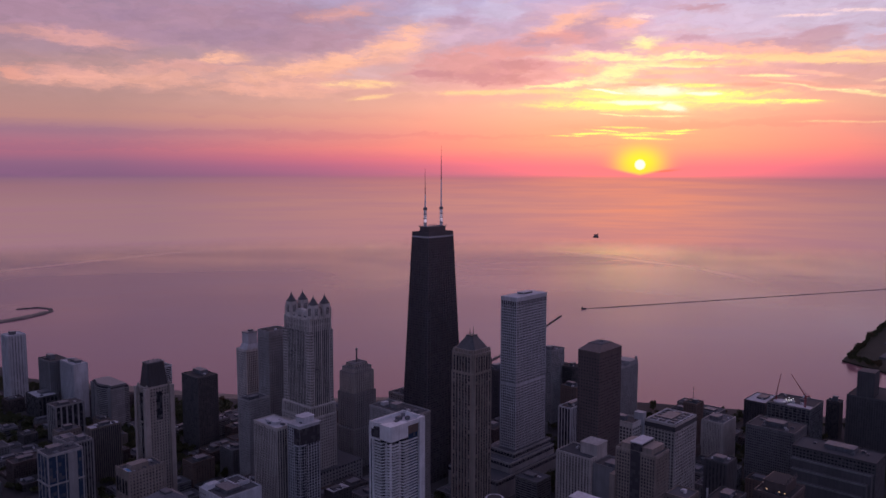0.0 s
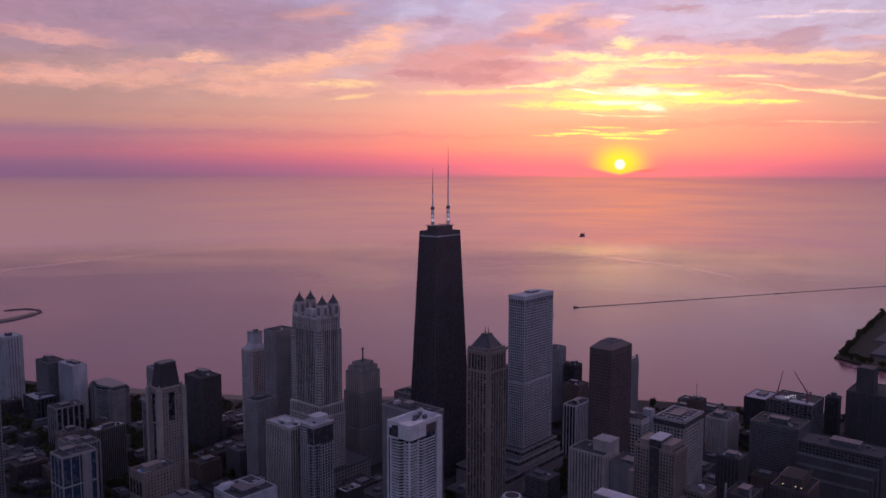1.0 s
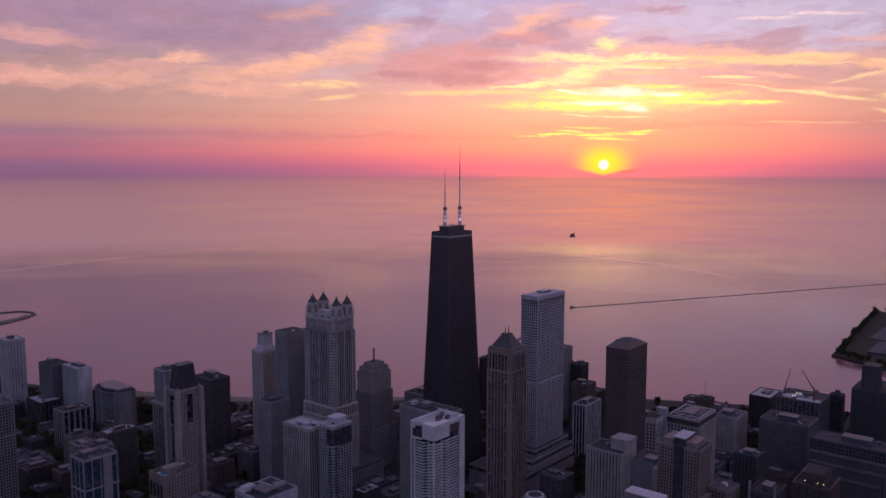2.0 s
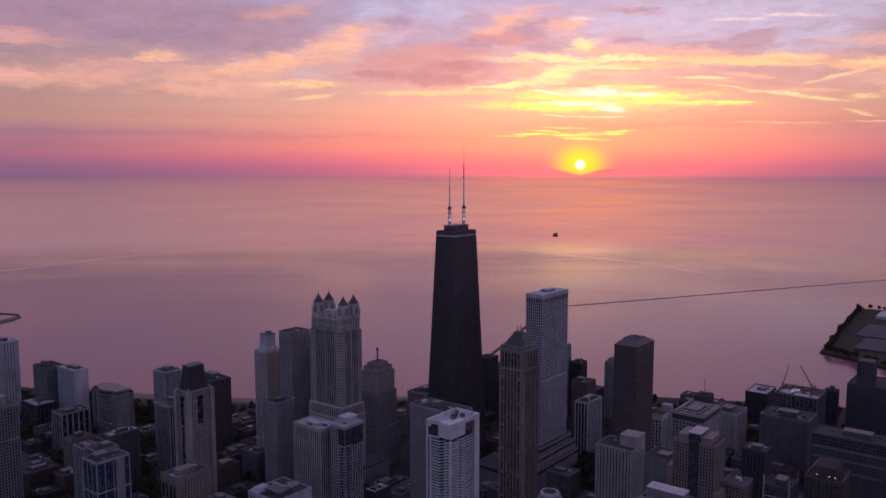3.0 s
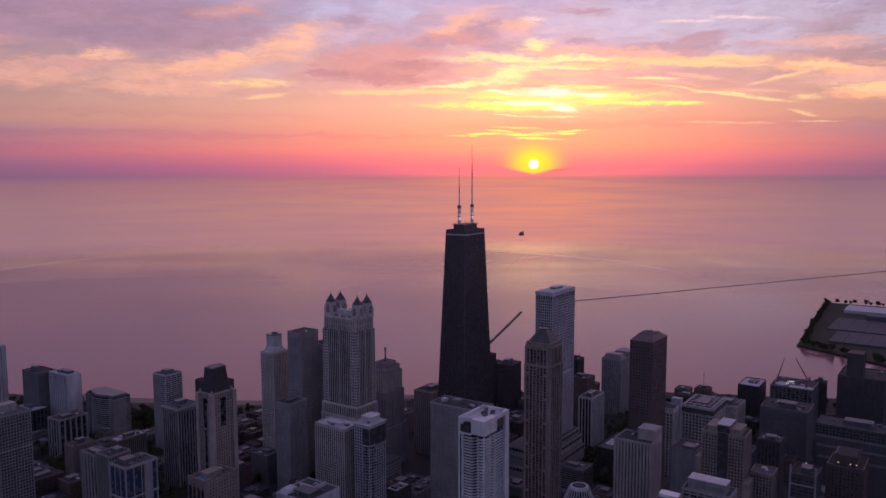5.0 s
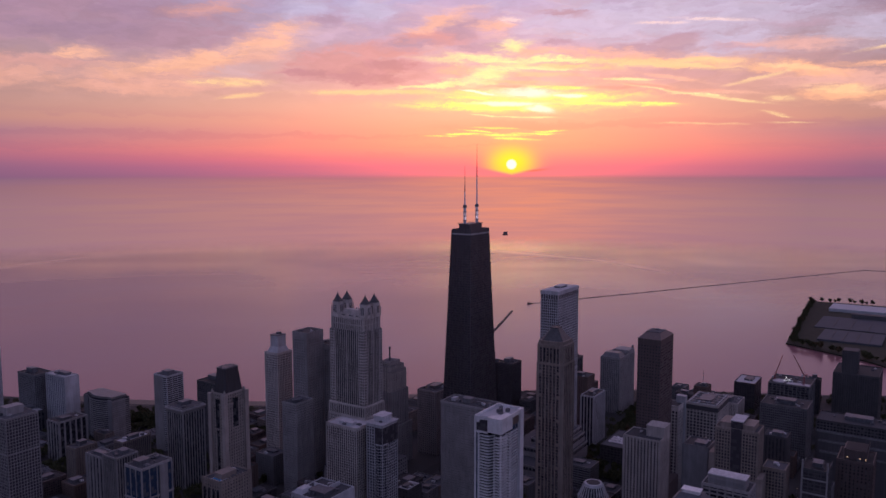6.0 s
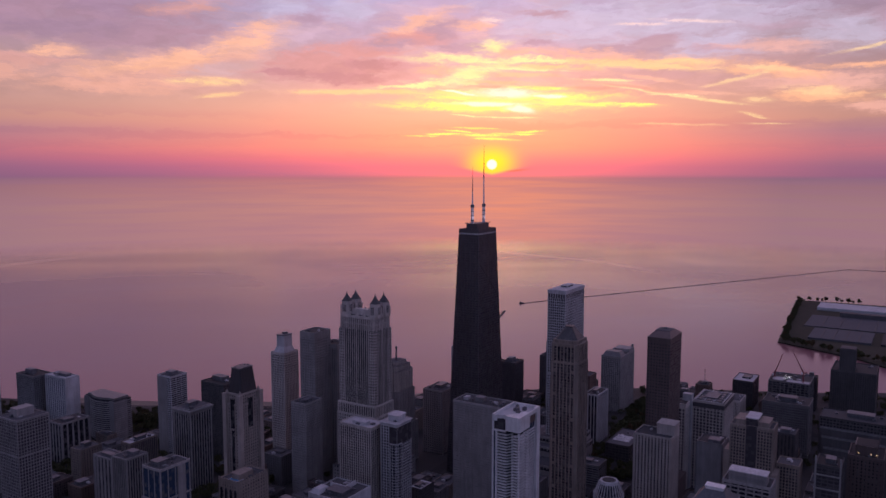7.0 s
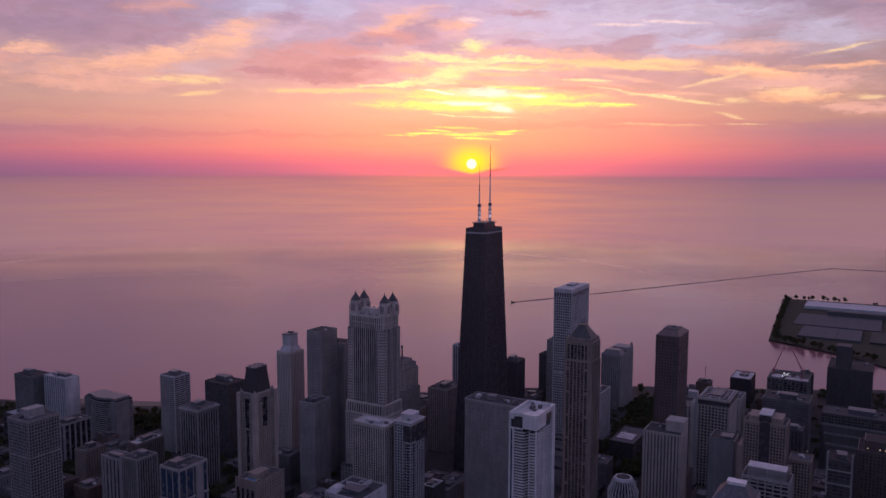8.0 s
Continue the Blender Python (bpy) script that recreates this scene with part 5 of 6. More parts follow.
part("frame_beam", Geo().box(-16.5, -15.3, -10.2, 10.2, 112, 113.4), GREY, b)
part("frame_beam", Geo().box(-16.5, -15.3, -10.2, 10.2, 126, 127.2), GREY, b)
b = tower("brown stone tower with small lit windows in its crown", 703, 742, 222, 254, 139, (3.6, 3.6, 2.2, 1.6, 0.4), BROWN, GLASS, TAR, 82, pent=False, units=4)
part("crown", Geo().box(-13, 13, -10, 10, 136, 145).box(-13.6, 13.6, -10.6, 10.6, 145, 146), BROWN, b)
part("crown_roof", Geo().box(-12.6, 12.6, -9.6, 9.6, 146, 146.3), TAR, b)
for k in range(5):
    part("crown_finial", Geo().prism(rect(0.8, 0.8, -13 + 6.5 * k, -10), 146, 150, rect(0.2, 0.2, -13 + 6.5 * k, -10)), BROWN, b)
for k in (-9, -4, 7):
    part("lit_window", Geo().box(-13.15, -12.9, k - 0.5, k + 0.5, 137.5, 138.5), WARM, b, "warm lit window")
tower("dark tower with blue-grey rooftop plant", 790, 816, 314, 339, 122, STRIPE, DARK, BLACKGLASS, GRAVEL, 83, pent_high=4, units=9, pent_mat=METAL)
b = tower("plain grey tower with a blank end wall", 652, 680, 366, 391, 143, (9.0, 3.3, 5.5, 2.4, 0.15), SLATE, GLASS, TAR, 84, pent_high=3, units=3)
part("blank_wall", Geo().box(-14.4, -13.6, -12.6, 12.6, -1, 139.5), SLATE, b)
b = tower("art-deco beige tower with a notched crown", 629, 655, 314, 354, 175, (2.7, 3.2, 1.2, 1.1, 0.5), BEIGE, GLASS, GRAVEL, 67, pent=False, units=2)
part("central_notch", Geo().box(-13.2, -12.2, -5, 5, 60, 173), BLACKGLASS, b, "tall dark recess")
for s in (-1, 1):
    part("shoulder", Geo().box(-11, 11, s * 10.5 - 5, s * 10.5 + 5, 171.8, 177).box(-11.4, 11.4, s * 10.5 - 5.4, s * 10.5 + 5.4, 177, 177.8), BEIGE, b)
    part("wing", Geo().box(-14.6, 12, s * 22 - 3, s * 22 + 3, -1, 146 if s > 0 else 128), BEIGE, b)
part("crown_core", Geo().box(-12.4, 10, -5.4, 5.4, 171.8, 180), BLACKGLASS, b, "dark glazed crown")
part("crown_roof", Geo().box(-12.8, 10.4, -6.0, 6.0, 180, 181), WHITEROOF, b)
tower("beige wing stepping down from the art-deco tower", 648, 672, 292, 313, 136, (2.7, 3.2, 1.2, 1.1, 0.5), BEIGE, GLASS, GRAVEL, 69, pent=False, units=2)
b = tower("pale block with a long white plant room", 514, 538, 297, 336, 161, WIDE, GREY, GLASS, GRAVEL, 70, pent=False)
room = part("plant_room", Geo().box(-9, 4, -15.5, 15, 158, 166.6), GREY, b)
part("plant_roof", Geo().box(-9.4, 4.4, -15.9, 15.4, 166.6, 167.4), PALE, room)
part("louvre_band", Geo().box(-9.2, -8.9, -14, 13.5, 160, 163.5).box(-8, 3, -15.7, -15.4, 160, 163.5), SLATE, room)
b = tower("blue glass tower framed in pale stone", 297, 332, 794, 820, 146, (8.6, 3.4, 0.9, 0.0, 0.5), GREY, BLUEGLASS, GRAVEL, 71, pent_high=4)
part("stone_panel", Geo().box(2, 11, -14.2, -12, -1, 142), GREY, b)
part("cross_band", Geo().box(-18.2, 18.2, -13.6, 13.6, 112, 113.6), GREY, b)
tower("pale slab with dark vertical window slots", 390, 420, 972, 1000, 90, (3.4, 3.2, 1.3, 0.0, 0.9), GREY, GLASS, GRAVEL, 72, pent_high=4)
tower("pale rear slab joined to the slotted block", 402, 424, 1004, 1052, 78, (7.0, 3.2, 4.0, 0.0, 0.5), GREY, GLASS, GRAVEL, 85, pent_high=3)
tower("dark office block with a light penthouse", 448, 490, 1044, 1062, 78, (3.0, 3.4, 1.0, 0.0, 0.5), TAN, BLACKGLASS, WHITEROOF, 73, pent_high=4)
b = tower("beige crenellated hotel with a rooftop pool", 362, 402, 760, 788, 118, (3.6, 3.6, 2.1, 1.6, 0.5), BEIGE, GLASS, GRAVEL, 74, pent_high=6, pent_mat=BEIGE)
for k in range(8):
    part("merlon", Geo().box(-20.6, -19.6, -13.6 + 3.7 * k, -12.0 + 3.7 * k, 115.5, 117.6), BEIGE, b)
for k in range(11):
    part("merlon", Geo().box(-19.6 + 3.8 * k, -18.0 + 3.8 * k, -14.6, -13.6, 115.5, 117.6), BEIGE, b)
for k in range(4):
    part("arched_window", Geo().box(-20.7, -20.0, -10.4 + 6.4 * k, -7.6 + 6.4 * k, 92, 106).prism([(-20.7, -9.9 + 6.4 * k), (-20.0, -9.9 + 6.4 * k), (-20.0, -8.1 + 6.4 * k), (-20.7, -8.1 + 6.4 * k)], 106, 107.4), GLASS, b, "tall dark arched window")
part("pool_rim", Geo().box(-18, -8, -9, 4, 115, 115.6), PALE, b)
part("pool", Geo().box(-17, -9, -8, 3, 115.6, 115.7), POOL, b, "blue rooftop pool")
b = tower("pale low tower with a hipped metal roof", 360, 390, 694, 724, 104, PUNCH, GREY, GLASS, GRAVEL, 75, pent=False, units=1)
part("hipped_roof", Geo().prism(rect(15.4, 15.4), 101.2, 107, rect(6, 8)), METAL, b, "pale grey hipped roof")
part("roof_lantern", Geo().box(-4, 4, -6, 6, 107, 109), METAL, b)
b = tower("broad pale-clad block with a cluttered roof", 418, 464, 676, 720, 98, (3.2, 4.4, 1.5, 2.5, 0.25), PALE, GREYGLASS, GRAVEL, 76, pent_high=3.5, units=12, pent_mat=METAL)
part("blank_wall", Geo().box(-4, 23.3, -22.6, -21.6, -1, 95.6), PALE, b)
part("attic_wall", Geo().box(-23.4, -22.4, -22.4, 8, 84, 95.6), PALE, b)
part("barrel_roof", Geo().prism([(-22, 9), (-2, 9), (-2, 21), (-22, 21)], 95.2, 99.2, [(-18, 11), (-6, 11), (-6, 19), (-18, 19)]), WHITEROOF, b, "pale vaulted roof")
part("roof_screen", Geo().box(2, 20, -6, -5, 95, 99.5).box(2, 3, -5, 14, 95, 99.5), PALE, b)
tower("small dark block with a pale roof", 563, 590, 678, 695, 58, PUNCH, DARK, GLASS, WHITEROOF, 77, pent_high=2)
tower("flat-roofed apartment block with white roof edges", 506, 540, 1380, 1432, 41, (6.0, 3.2, 2.2, 0.0, 0.6), DARK, GLASS, WHITEROOF, 78, pent_high=3)
tower("pale-piered office block with a dark cornice", 478, 523, 1238, 1268, 61, (8.0, 3.4, 2.6, 0.0, 0.6), GREY, GLASS, TAR, 79, pent_high=3)
tower("brick apartment block with rooftop sheds", 446, 478, 1146, 1168, 50, PUNCH, TAN, GLASS, GRAVEL, 80)
b = thing("office_tower", 588.0, 463.0, GROUND, "round-topped tower with a ring of pale fins", "tower")
TAKEN.append((566, 610, 440, 486))
part("wall", Geo().tube(0, 0, -1, 90, 15, n=28), GREYGLASS, b)
part("upper_drum", Geo().tube(0, 0, 90, 102, 11, 10, 28), GREYGLASS, b)
part("roof_ring", Geo().tube(0, 0, 102, 105, 9.5, 9.0, 28), PALE, b)
part("roof_bowl", Geo().tube(0, 0, 105, 105.2, 7.0, n=24), TAR, b)
for z in range(8, 92, 7):
    part("floor_ring", Geo().tube(0, 0, z, z + 1.2, 15.5, n=28), GREY, b)
for k in range(28):
    a = 2 * math.pi * k / 28
    part("fin", Geo().beam((15.2 * math.cos(a), 15.2 * math.sin(a), 0), (15.2 * math.cos(a), 15.2 * math.sin(a), 92), 0.9), PALE, b)
    part("upper_fin", Geo().beam((14.5 * math.cos(a), 14.5 * math.sin(a), 92), (10.3 * math.cos(a), 10.3 * math.sin(a), 103), 0.7), PALE, b)


# ---- brick block with a signal pole, and the low dark hall with roof lights ----
b = tower("reddish brick block with a signal pole on its roof", 1080, 1104, 478, 498, 86, PUNCH, RED, GLASS, TAR, 91, pent_high=4)
pole = part("signal_pole", Geo().tube(-8, -3, 83, 110, 0.3, 0.18, 8), METAL, b)
for z in (101, 106.5):
    part("signal_ball", Geo().tube(-8, -3, z, z + 1.0, 0.5, 1.1, 8).tube(-8, -3, z + 1.0, z + 2.0, 1.1, 0.5, 8), ANTENNA_RED, pole, "dark red signal ball")
b = tower("low dark park hall with white roof lights", 906, 982, 546, 582, 28, (5.0, 4.0, 1.0, 1.2, 0.3), DARK, BLACKGLASS, GRAVEL, 92, name="park_hall", category="hall", pent=False, units=3)
for k in (-6, 3, 12):
    part("roof_light", Geo().prism([(k - 12, -10), (k - 7, -10), (k - 7, 14), (k - 12, 14)], 24.9, 26.6, [(k - 10.2, -9), (k - 8.8, -9), (k - 8.8, 13), (k - 10.2, 13)]), WHITE, b)
b = tower("grey apartment tower with a hipped roof and white ridge", 457, 491, 317, 349, 158, (3.4, 3.3, 1.8, 1.4, 0.4), GREY, GLASS, GRAVEL, 93, pent=False, units=0)
part("hipped_roof", Geo().prism(rect(17, 16), 155.2, 165.5, rect(5.0, 8.0)), METAL, b, "blue-grey hipped metal roof")
part("ridge_monitor", Geo().prism(rect(4.0, 7.0), 165.5, 167.6).prism(rect(4.6, 7.6), 167.6, 168.2), WHITE, b, "white ridge monitor")

# ---- breakwaters, the hooked pier, the water plant, the intake crib ----
def causeway(name, pts, wide, high, mat, label, category, seed):
    """A rubble wall along a line in the lake, uneven along its edges."""
    rng = random.Random(seed)
    g = Geo()
    for (xa, ya), (xb, yb) in zip(pts, pts[1:]):
        length = math.hypot(xb - xa, yb - ya)
        n = max(2, int(length / 14))
        ux, uy = (xb - xa) / length, (yb - ya) / length
        for i in range(n):
            s0, s1 = length * i / n - 1, length * (i + 1) / n + 1
            a, b, z = wide / 2 * rng.uniform(0.75, 1.2), wide / 2 * rng.uniform(0.75, 1.2), high * rng.uniform(0.75, 1.25)
            low = [(xa + ux * s0 + uy * a * 1.6, ya + uy * s0 - ux * a * 1.6), (xa + ux * s1 + uy * a * 1.6, ya + uy * s1 - ux * a * 1.6), (xa + ux * s1 - uy * b * 1.6, ya + uy * s1 + ux * b * 1.6), (xa + ux * s0 - uy * b * 1.6, ya + uy * s0 + ux * b * 1.6)]
            up = [(xa + ux * s0 + uy * a, ya + uy * s0 - ux * a), (xa + ux * s1 + uy * a, ya + uy * s1 - ux * a), (xa + ux * s1 - uy * b, ya + uy * s1 + ux * b), (xa + ux * s0 - uy * b, ya + uy * s0 + ux * b)]
            g.prism(low, -1.0, z, up)
    return structure(name, g, mat, label, category)


causeway("breakwater_1", [(2050, 1281), (2350, 1117), (2648, 955), (3522, 478), (3540, 275), (3600, -600)], 1.7, 1.1, ROCK, "long thin stone breakwater in the open lake", "breakwater", 3)
causeway("breakwater_2", [(1342, 1076), (1420, 1099), (1600, 1158), (1770, 1216), (1908, 1264)], 4.6, 2.2, ROCK, "short stone breakwater running out from the shore", "breakwater", 4)
structure("breakwater_head", Geo().prism(rect(10, 4.5, 2056, 1279, 2), -1, 2.4).prism(rect(1.2, 1.2, 2050, 1281), 2.4, 7), ROCK, "stone head of the breakwater with a small light", "breakwater")
causeway("pier_hook", [(640, 2330), (776, 2350), (837, 2361), (903, 2392), (940, 2425), (954, 2474), (940, 2520), (884, 2539)], 9.0, 2.2, ROCK, "hooked stone pier off the north beach", "pier", 5)
causeway("pier_sand", [(640, 2352), (776, 2378), (836, 2392), (900, 2418), (928, 2440)], 16.0, 1.2, SAND, "sand bank inside the hooked pier", "beach", 6)

PLANT = [(1700, -700), (2585, -700), (2585, 250), (2566, 550), (1880, 498), (1787, 318), (1712, 236)]
structure("peninsula", Geo().prism(PLANT, -1.0, 3.6), TURF, "flat wooded peninsula of the water works", "ground")
plant = thing("filtration_plant", 2230, 300, 3.6, "flat-roofed water filtration plant with long pale halls", "plant")
for name, r, z, mat in (("filter_hall", (2400, 2500, -300, 470), 9, WHITEROOF), ("basin", (2120, 2300, 260, 470), 2.2, GRAVEL), ("basin", (2120, 2300, -300, 240), 2.2, BASIN), ("settling_roof", (1950, 2090, 300, 440), 4.5, GRAVEL),
                        ("settling_roof", (1950, 2090, -300, 280), 4.5, TAR), ("headhouse", (2300, 2326, -300, 400), 14, DARK)):
    p = part(name, Geo().box(r[0] - 2230, r[1] - 2230, r[2] - 300, r[3] - 300, -0.5, z), mat, plant)
    for i in range(1, 5):
        y = r[2] + (r[3] - r[2]) * i / 5 - 300
        part("roof_rib", Geo().box(r[0] - 2230, r[1] - 2230, y - 1.5, y + 1.5, z, z + 0.9), PALE if mat is WHITEROOF else DARK, p)

crib = thing("water_crib", 4240, 2560, 0, "small round water intake crib standing in the lake", "crib")
part("base", Geo().tube(0, 0, -2, 7, 17, 16, 20), ROCK, crib)
part("house", Geo().tube(0, 0, 7, 17, 12, 12, 16), TAN, crib)
part("roof", Geo().tube(0, 0, 17, 21, 13, 3, 16), TAR, crib)
part("light_tower", Geo().tube(9, -9, 7, 24, 2.4, 2.0, 8).tube(9, -9, 24, 26, 2.6, 0.4, 8), ROCK, crib)


# ---- two tower cranes on the building site ----
def crane(x, y, z, tip, mast_high, seed):
    c = thing("tower_crane", x, y, z, "red lattice tower crane with a raised jib", "crane", "building site cranes")
    g = Geo()
    for sx in (-1, 1):
        for sy in (-1, 1):
            g.beam((sx, sy, 0), (sx, sy, mast_high), 0.35)
    for k in range(int(mast_high / 3)):
        for s in (-1, 1):
            g.beam((-1, s, 3 * k), (1, s, 3 * k + 3), 0.2)
            g.beam((s, -1, 3 * k), (s, 1, 3 * k + 3), 0.2)
    part("mast", g, RUST, c)
    t = Vector(tip) - Vector((x, y, z))
    a = Vector((0, 0, mast_high))
    d = (t - a) / 14
    j = Geo()
    for off in (Vector((0.7, 0.7, 0)), Vector((-0.7, -0.7, 0)), Vector((0, 0, 1.5))):
        j.beam(a + off, t, 0.4)
    for k in range(13):
        j.beam(a + d * k + Vector((0.6, 0.6, 0)), a + d * (k + 1) + Vector((0, 0, 1.2)), 0.2)
        j.beam(a + d * k + Vector((-0.6, -0.6, 0)), a + d * (k + 1) + Vector((0, 0, 1.2)), 0.2)
    part("jib", j, RUST, c)
    back = Vector((-t.x, -t.y, 0)).normalized() * 9
    part("counter_jib", Geo().beam(a, a + back, 1.2), RUST, c)
    part("counterweight", Geo().beam(a + back * 0.7 + Vector((0, 0, -2.4)), a + back + Vector((0, 0, -2.4)), 2.4), GREY, c)
    part("cab", Geo().box(-1.4, 1.4, 1.0, 3.4, mast_high - 2, mast_high + 1), ANTENNA, c)
    part("pendant", Geo().beam(a + Vector((0, 0, 6)), a + d * 10, 0.14).beam(a, a + Vector((0, 0, 6)), 0.5).beam(a + Vector((0, 0, 6)), a + back, 0.14), METAL, c)


crane(1168, 396, 91, (1137, 380, 140), 6, 1)
crane(1158, 352, 91, (1131, 364, 143), 16, 2)


# ---- trees ----
def tree_mesh(seed, high, spread):
    rng = random.Random(seed)
    trunk = Geo().tube(0, 0, -0.3, high * 0.35, 0.32, 0.2, 6)
    for _ in range(4):
        a = rng.uniform(0, 6.28)
        trunk.beam((0, 0, high * 0.3), (math.cos(a) * spread * 0.5, math.sin(a) * spread * 0.5, high * rng.uniform(0.5, 0.7)), 0.18)
    crown = Geo()
    lobes = [(rng.gauss(0, spread * 0.32), rng.gauss(0, spread * 0.32), high * rng.uniform(0.45, 0.85), spread * rng.uniform(0.32, 0.55)) for _ in range(9)]
    for _ in range(460):
        x, y, z, r = rng.choice(lobes)
        d = Vector((rng.gauss(0, 1), rng.gauss(0, 1), rng.gauss(0, 0.8))).normalized() * r * rng.uniform(0.6, 1.08)
        p = Vector((x, y, z)) + d
        s = rng.uniform(0.7, 1.35)
        e = Vector((rng.gauss(0, 1), rng.gauss(0, 1), rng.gauss(0, 1))).normalized() * s
        q = Vector((rng.gauss(0, 1), rng.gauss(0, 1), rng.gauss(0, 1))).normalized() * s
        k = len(crown.v)
        crown.v += [tuple(p + e), tuple(p + q), tuple(p - e), tuple(p - q)]
        crown.f.append((k, k + 1, k + 2, k + 3))
    return trunk.mesh("trunk", BARK), crown.mesh("crown", LEAF)


KINDS = [tree_mesh(90 + i, hh, sp) for i, (hh, sp) in enumerate(((12, 5.5), (15, 6.5), (9, 4.5), (17, 7.0), (13, 5.0)))]


def tree(x, y, rng, z=GROUND):
    t = thing("tree", x, y, z, "broad dark leafy street tree", "tree", "city trees", turn=rng.uniform(0, 360))
    tr, cr = rng.choice(KINDS)
    part("trunk", tr, BARK, t)
    part("crown", cr, LEAF, t)
    t.scale = [rng.uniform(0.8, 1.25)] * 3


def free(x0, x1, y0, y1):
    return not any(x0 < b and x1 > a and y0 < d and y1 > c for a, b, c, d in TAKEN)


# parks stay open
PARKS = [(835, 1025, 505, 600), (1010, 1120, 500, 612), (1130, 1225, 545, 625), (690, 760, 900, 960), (640, 690, 1200, 1330)]
TAKEN += PARKS
rng = random.Random(11)
for x0, x1, y0, y1 in PARKS:
    n = int((x1 - x0) * (y1 - y0) / 420)
    for _ in range(n):
        px, py = rng.uniform(x0, x1), rng.uniform(y0, y1)
        if not (898 < px < 990 and 538 < py < 590):
            tree(px, py, rng)
for i in range(44):
    y = rng.uniform(250, 1750)
    tree(shore_x(y) - rng.uniform(42, 56), y, rng)
for i in range(20):
    y = rng.uniform(-100, 545)
    tree(2572 - rng.uniform(0, 10), y, rng, 3.6)
for i in range(56):
    k = i / 56
    tree(1890 + 660 * k, 492 + 48 * k - rng.uniform(0, 10), rng, 3.6)
for i in range(40):
    k = rng.random()
    tree(1740 + 140 * k + rng.uniform(5, 30), 250 + 240 * k, rng, 3.6)

# ---- the rest of the city: streets, blocks and the smaller buildings on them ----
walks = Geo()
XS = [140, 250, 360, 470, 570, 700, 930, 1050, 1180]
YS = [150, 265, 380, 500, 588, 680, 768, 870, 960, 1070, 1180, 1290, 1400, 1510, 1620, 1740]
for xa, xb in zip(XS, XS[1:] + [1320]):
    for ya, yb in zip(YS, YS[1:] + [1860]):
        if xa + 10 < min(shore_x(ya), shore_x(yb)) - 60:
            walks.box(xa + 9, min(xb - 9, min(shore_x(ya), shore_x(yb)) - 46), ya + 8, yb - 8, GROUND - 0.2, GROUND + 0.18)
structure("pavement", walks, PAVING, "raised concrete pavements round the city blocks", "pavement")
FILL = [("red-brown brick walk-up with a flat tar roof", RED, TAR, PUNCH), ("tan brick apartment block with a gravel roof", TAN, GRAVEL, PUNCH), ("grey concrete block with window bands", SLATE, GRAVEL, BAND),
        ("grey stone block with a gravel roof", SLATE, GRAVEL, PUNCH), ("dark stone block with a tar roof", DARK, TAR, GRID), ("brown precast office block", BROWN, TAR, GRID)]
rng = random.Random(77)
count, PLOTS = 0, []
for xa, xb in zip(XS, XS[1:] + [1320]):
    for ya, yb in zip(YS, YS[1:] + [1860]):
        y = ya + 12
        while y < yb - 24:
            dy = rng.uniform(22, 40)
            x = xa + 13
            while x < xb - 24:
                dx = rng.uniform(24, 42)
                ex, ey = min(x + dx, xb - 13), min(y + dy, yb - 12)
                if ex < min(shore_x(y), shore_x(ey)) - 62 and free(x, ex, y, ey) and math.hypot(x, y) > 740 and -0.27 < math.atan2(y - 0.62 * x, x + 0.62 * y) < 0.80 and ex - x > 10 and ey - y > 10:
                    if rng.random() < 0.9:
                        inland = 1.0 if y < 1000 else 0.6
                        h = GROUND + rng.choice((9, 12, 15, 18, 24, 30, 38, 46)) * inland * rng.uniform(0.85, 1.15)
                        lab, wall, roof, style = rng.choice(FILL)
                        tower(lab, x, ex, y, ey, h, style, wall, GLASS, roof, 1000 + count, name="city_building", category="building", pent_high=rng.uniform(2, 4), units=rng.randint(1, 5), group="city blocks")
                        TAKEN.pop()
                        PLOTS.append((x, ex, y, ey))
                        count += 1
                    elif rng.random() < 0.7:
                        tree((x + ex) / 2, (y + ey) / 2, rng)
                x += dx + rng.uniform(1, 5)
            y += dy + rng.uniform(2, 6)
for xa in XS:
    for ya in YS[3:]:
        for k in range(2):
            px, py = xa + 11, ya + 20 + 40 * k
            if px < shore_x(py) - 60 and free(px - 3, px + 3, py - 3, py + 3) and math.hypot(px, py) > 760 and rng.random() < 0.5:
                tree(px, py, rng)

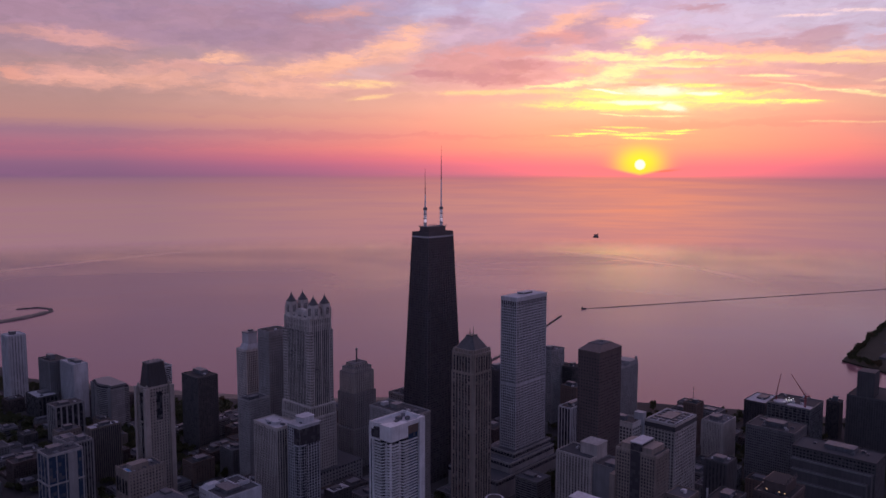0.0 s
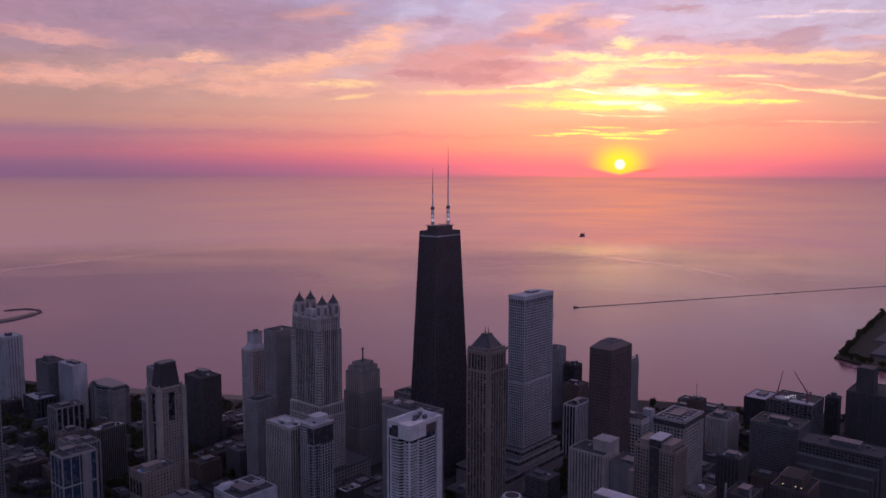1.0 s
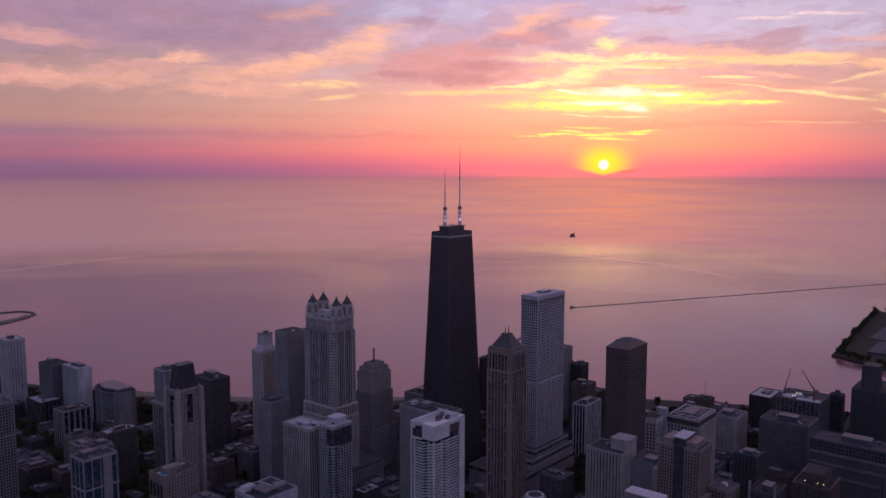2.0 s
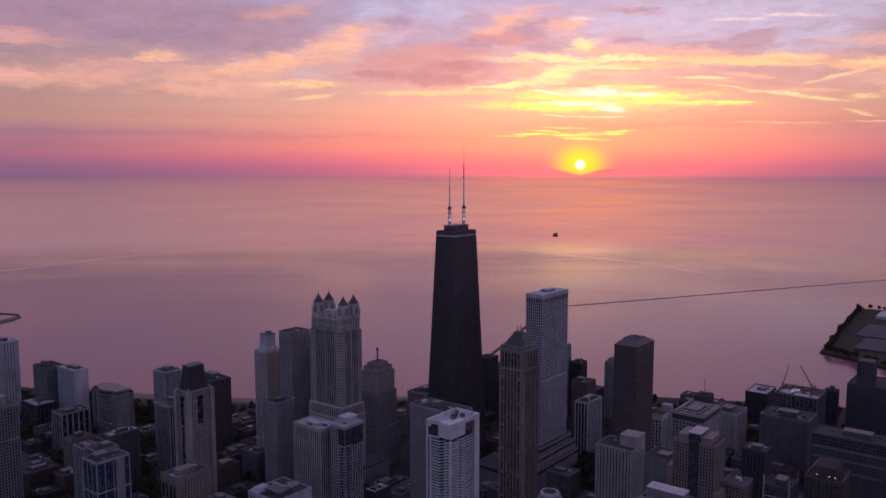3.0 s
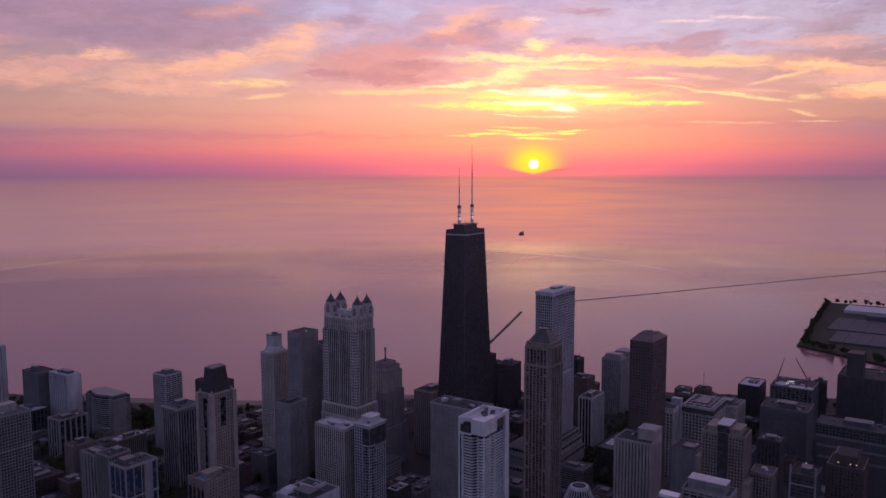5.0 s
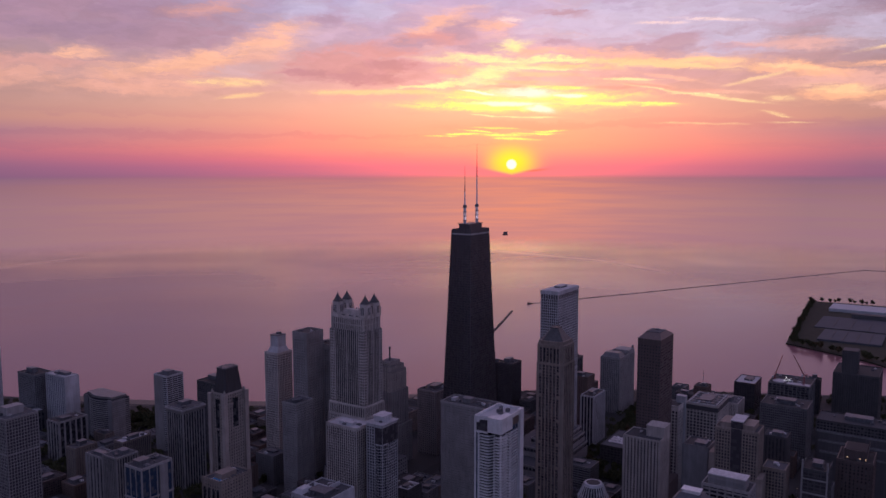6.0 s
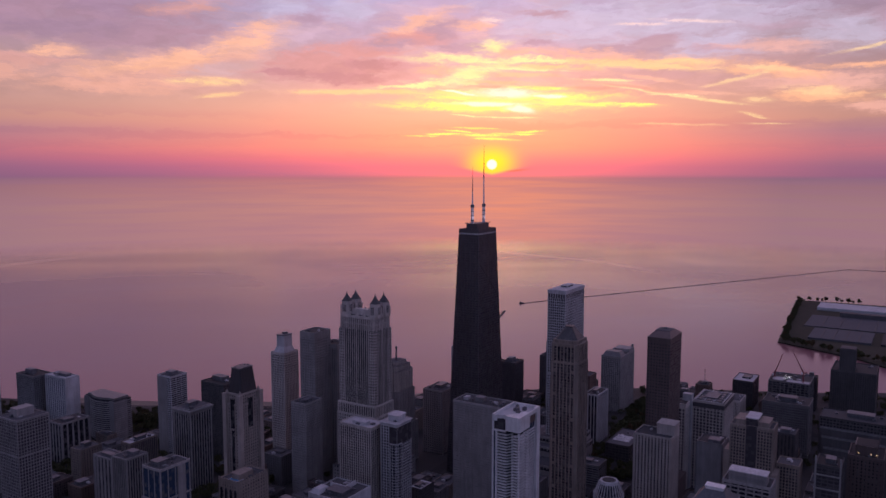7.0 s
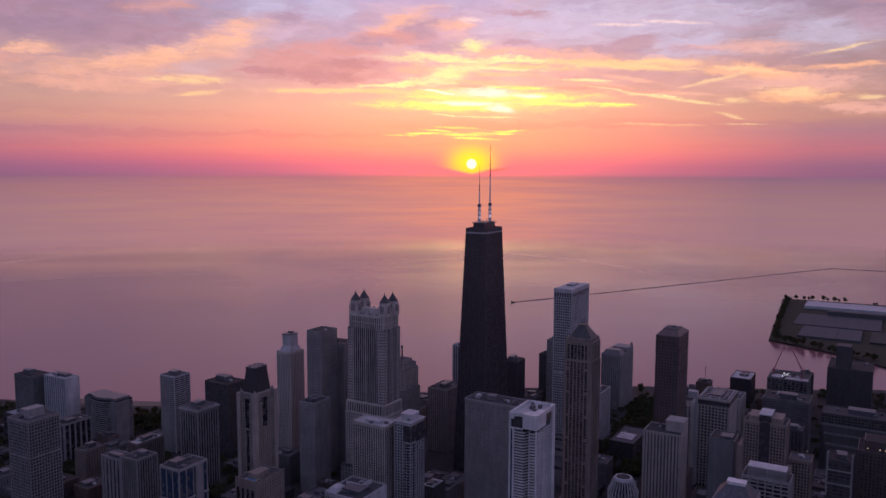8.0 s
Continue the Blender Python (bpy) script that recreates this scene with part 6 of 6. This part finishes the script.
# tree tops that close over the side streets and yards
def canopy():
    g = Geo()
    rng = random.Random(8)
    made = 0
    while made < 2900:
        x, y = rng.uniform(330, 1250), rng.uniform(420, 1700)
        if made > 1500:
            x, y = rng.uniform(380, 900), rng.uniform(940, 1720)
        if made > 2400:
            x, y = rng.uniform(1000, 1480), rng.uniform(160, 520)
        if made < 1100:
            px0, px1, py0, py1 = PARKS[(0, 0, 1, 1, 1, 2, 3, 4)[made % 8]]
            x, y = rng.uniform(px0, px1), rng.uniform(py0, py1)
            if 898 < x < 990 and 538 < y < 590:
                y = 512.0 + (y - 538) * 0.5
        elif x > shore_x(y) - 45 or math.hypot(x, y) < 760 or not free(x - 4, x + 4, y - 4, y + 4) or (y < 880 and x < 840):
            continue
        made += 1
        r, hh = rng.uniform(3.5, 6.5), rng.uniform(7, 13)
        g.tube(x, y, GROUND - 0.2, GROUND + hh * 0.5, 0.3, 0.18, 5)
        for _ in range(110):
            d = Vector((rng.gauss(0, 1), rng.gauss(0, 1), rng.gauss(0, 0.7))).normalized() * rng.uniform(0.5, 1.0)
            p = Vector((x + d.x * r, y + d.y * r, GROUND + hh * 0.62 + d.z * hh * 0.38))
            e = Vector((rng.gauss(0, 1), rng.gauss(0, 1), rng.gauss(0, 1))).normalized() * rng.uniform(0.8, 1.5)
            q = Vector((rng.gauss(0, 1), rng.gauss(0, 1), rng.gauss(0, 1))).normalized() * rng.uniform(0.8, 1.5)
            k = len(g.v)
            g.v += [tuple(p + e), tuple(p + q), tuple(p - e), tuple(p - q)]
            g.f.append((k, k + 1, k + 2, k + 3))
    tagged(new("tree_canopy", g.mesh("tree_canopy", LEAF)), "dark leafy tree tops over the side streets", "trees", kind="stuff")


TAKEN += PLOTS
canopy()

# ---- street lamps ----
def street_lamp(x, y, mat):
    s = thing("street_lamp", x, y, GROUND, "tall street lamp still lit at dawn", "street lamp", "street lamps")
    part("post", Geo().tube(0, 0, -0.2, 9, 0.13, 0.08, 6), METAL, s)
    part("arm", Geo().beam((0, 0, 8.9), (1.6, 0, 9.2), 0.1), METAL, s)
    part("head", Geo().box(1.1, 2.1, -0.4, 0.4, 8.9, 9.3), mat, s, "glowing lamp head")


for k in range(9):
    street_lamp(701, 690 + 26 * k, WARM)
for k in range(6):
    street_lamp(931, 300 + 22 * k, WARM if k % 2 else COOL)
for k in range(6):
    street_lamp(1051, 210 + 30 * k, COOL)
for k in range(7):
    street_lamp(361 + 8 * k, 962, WARM)
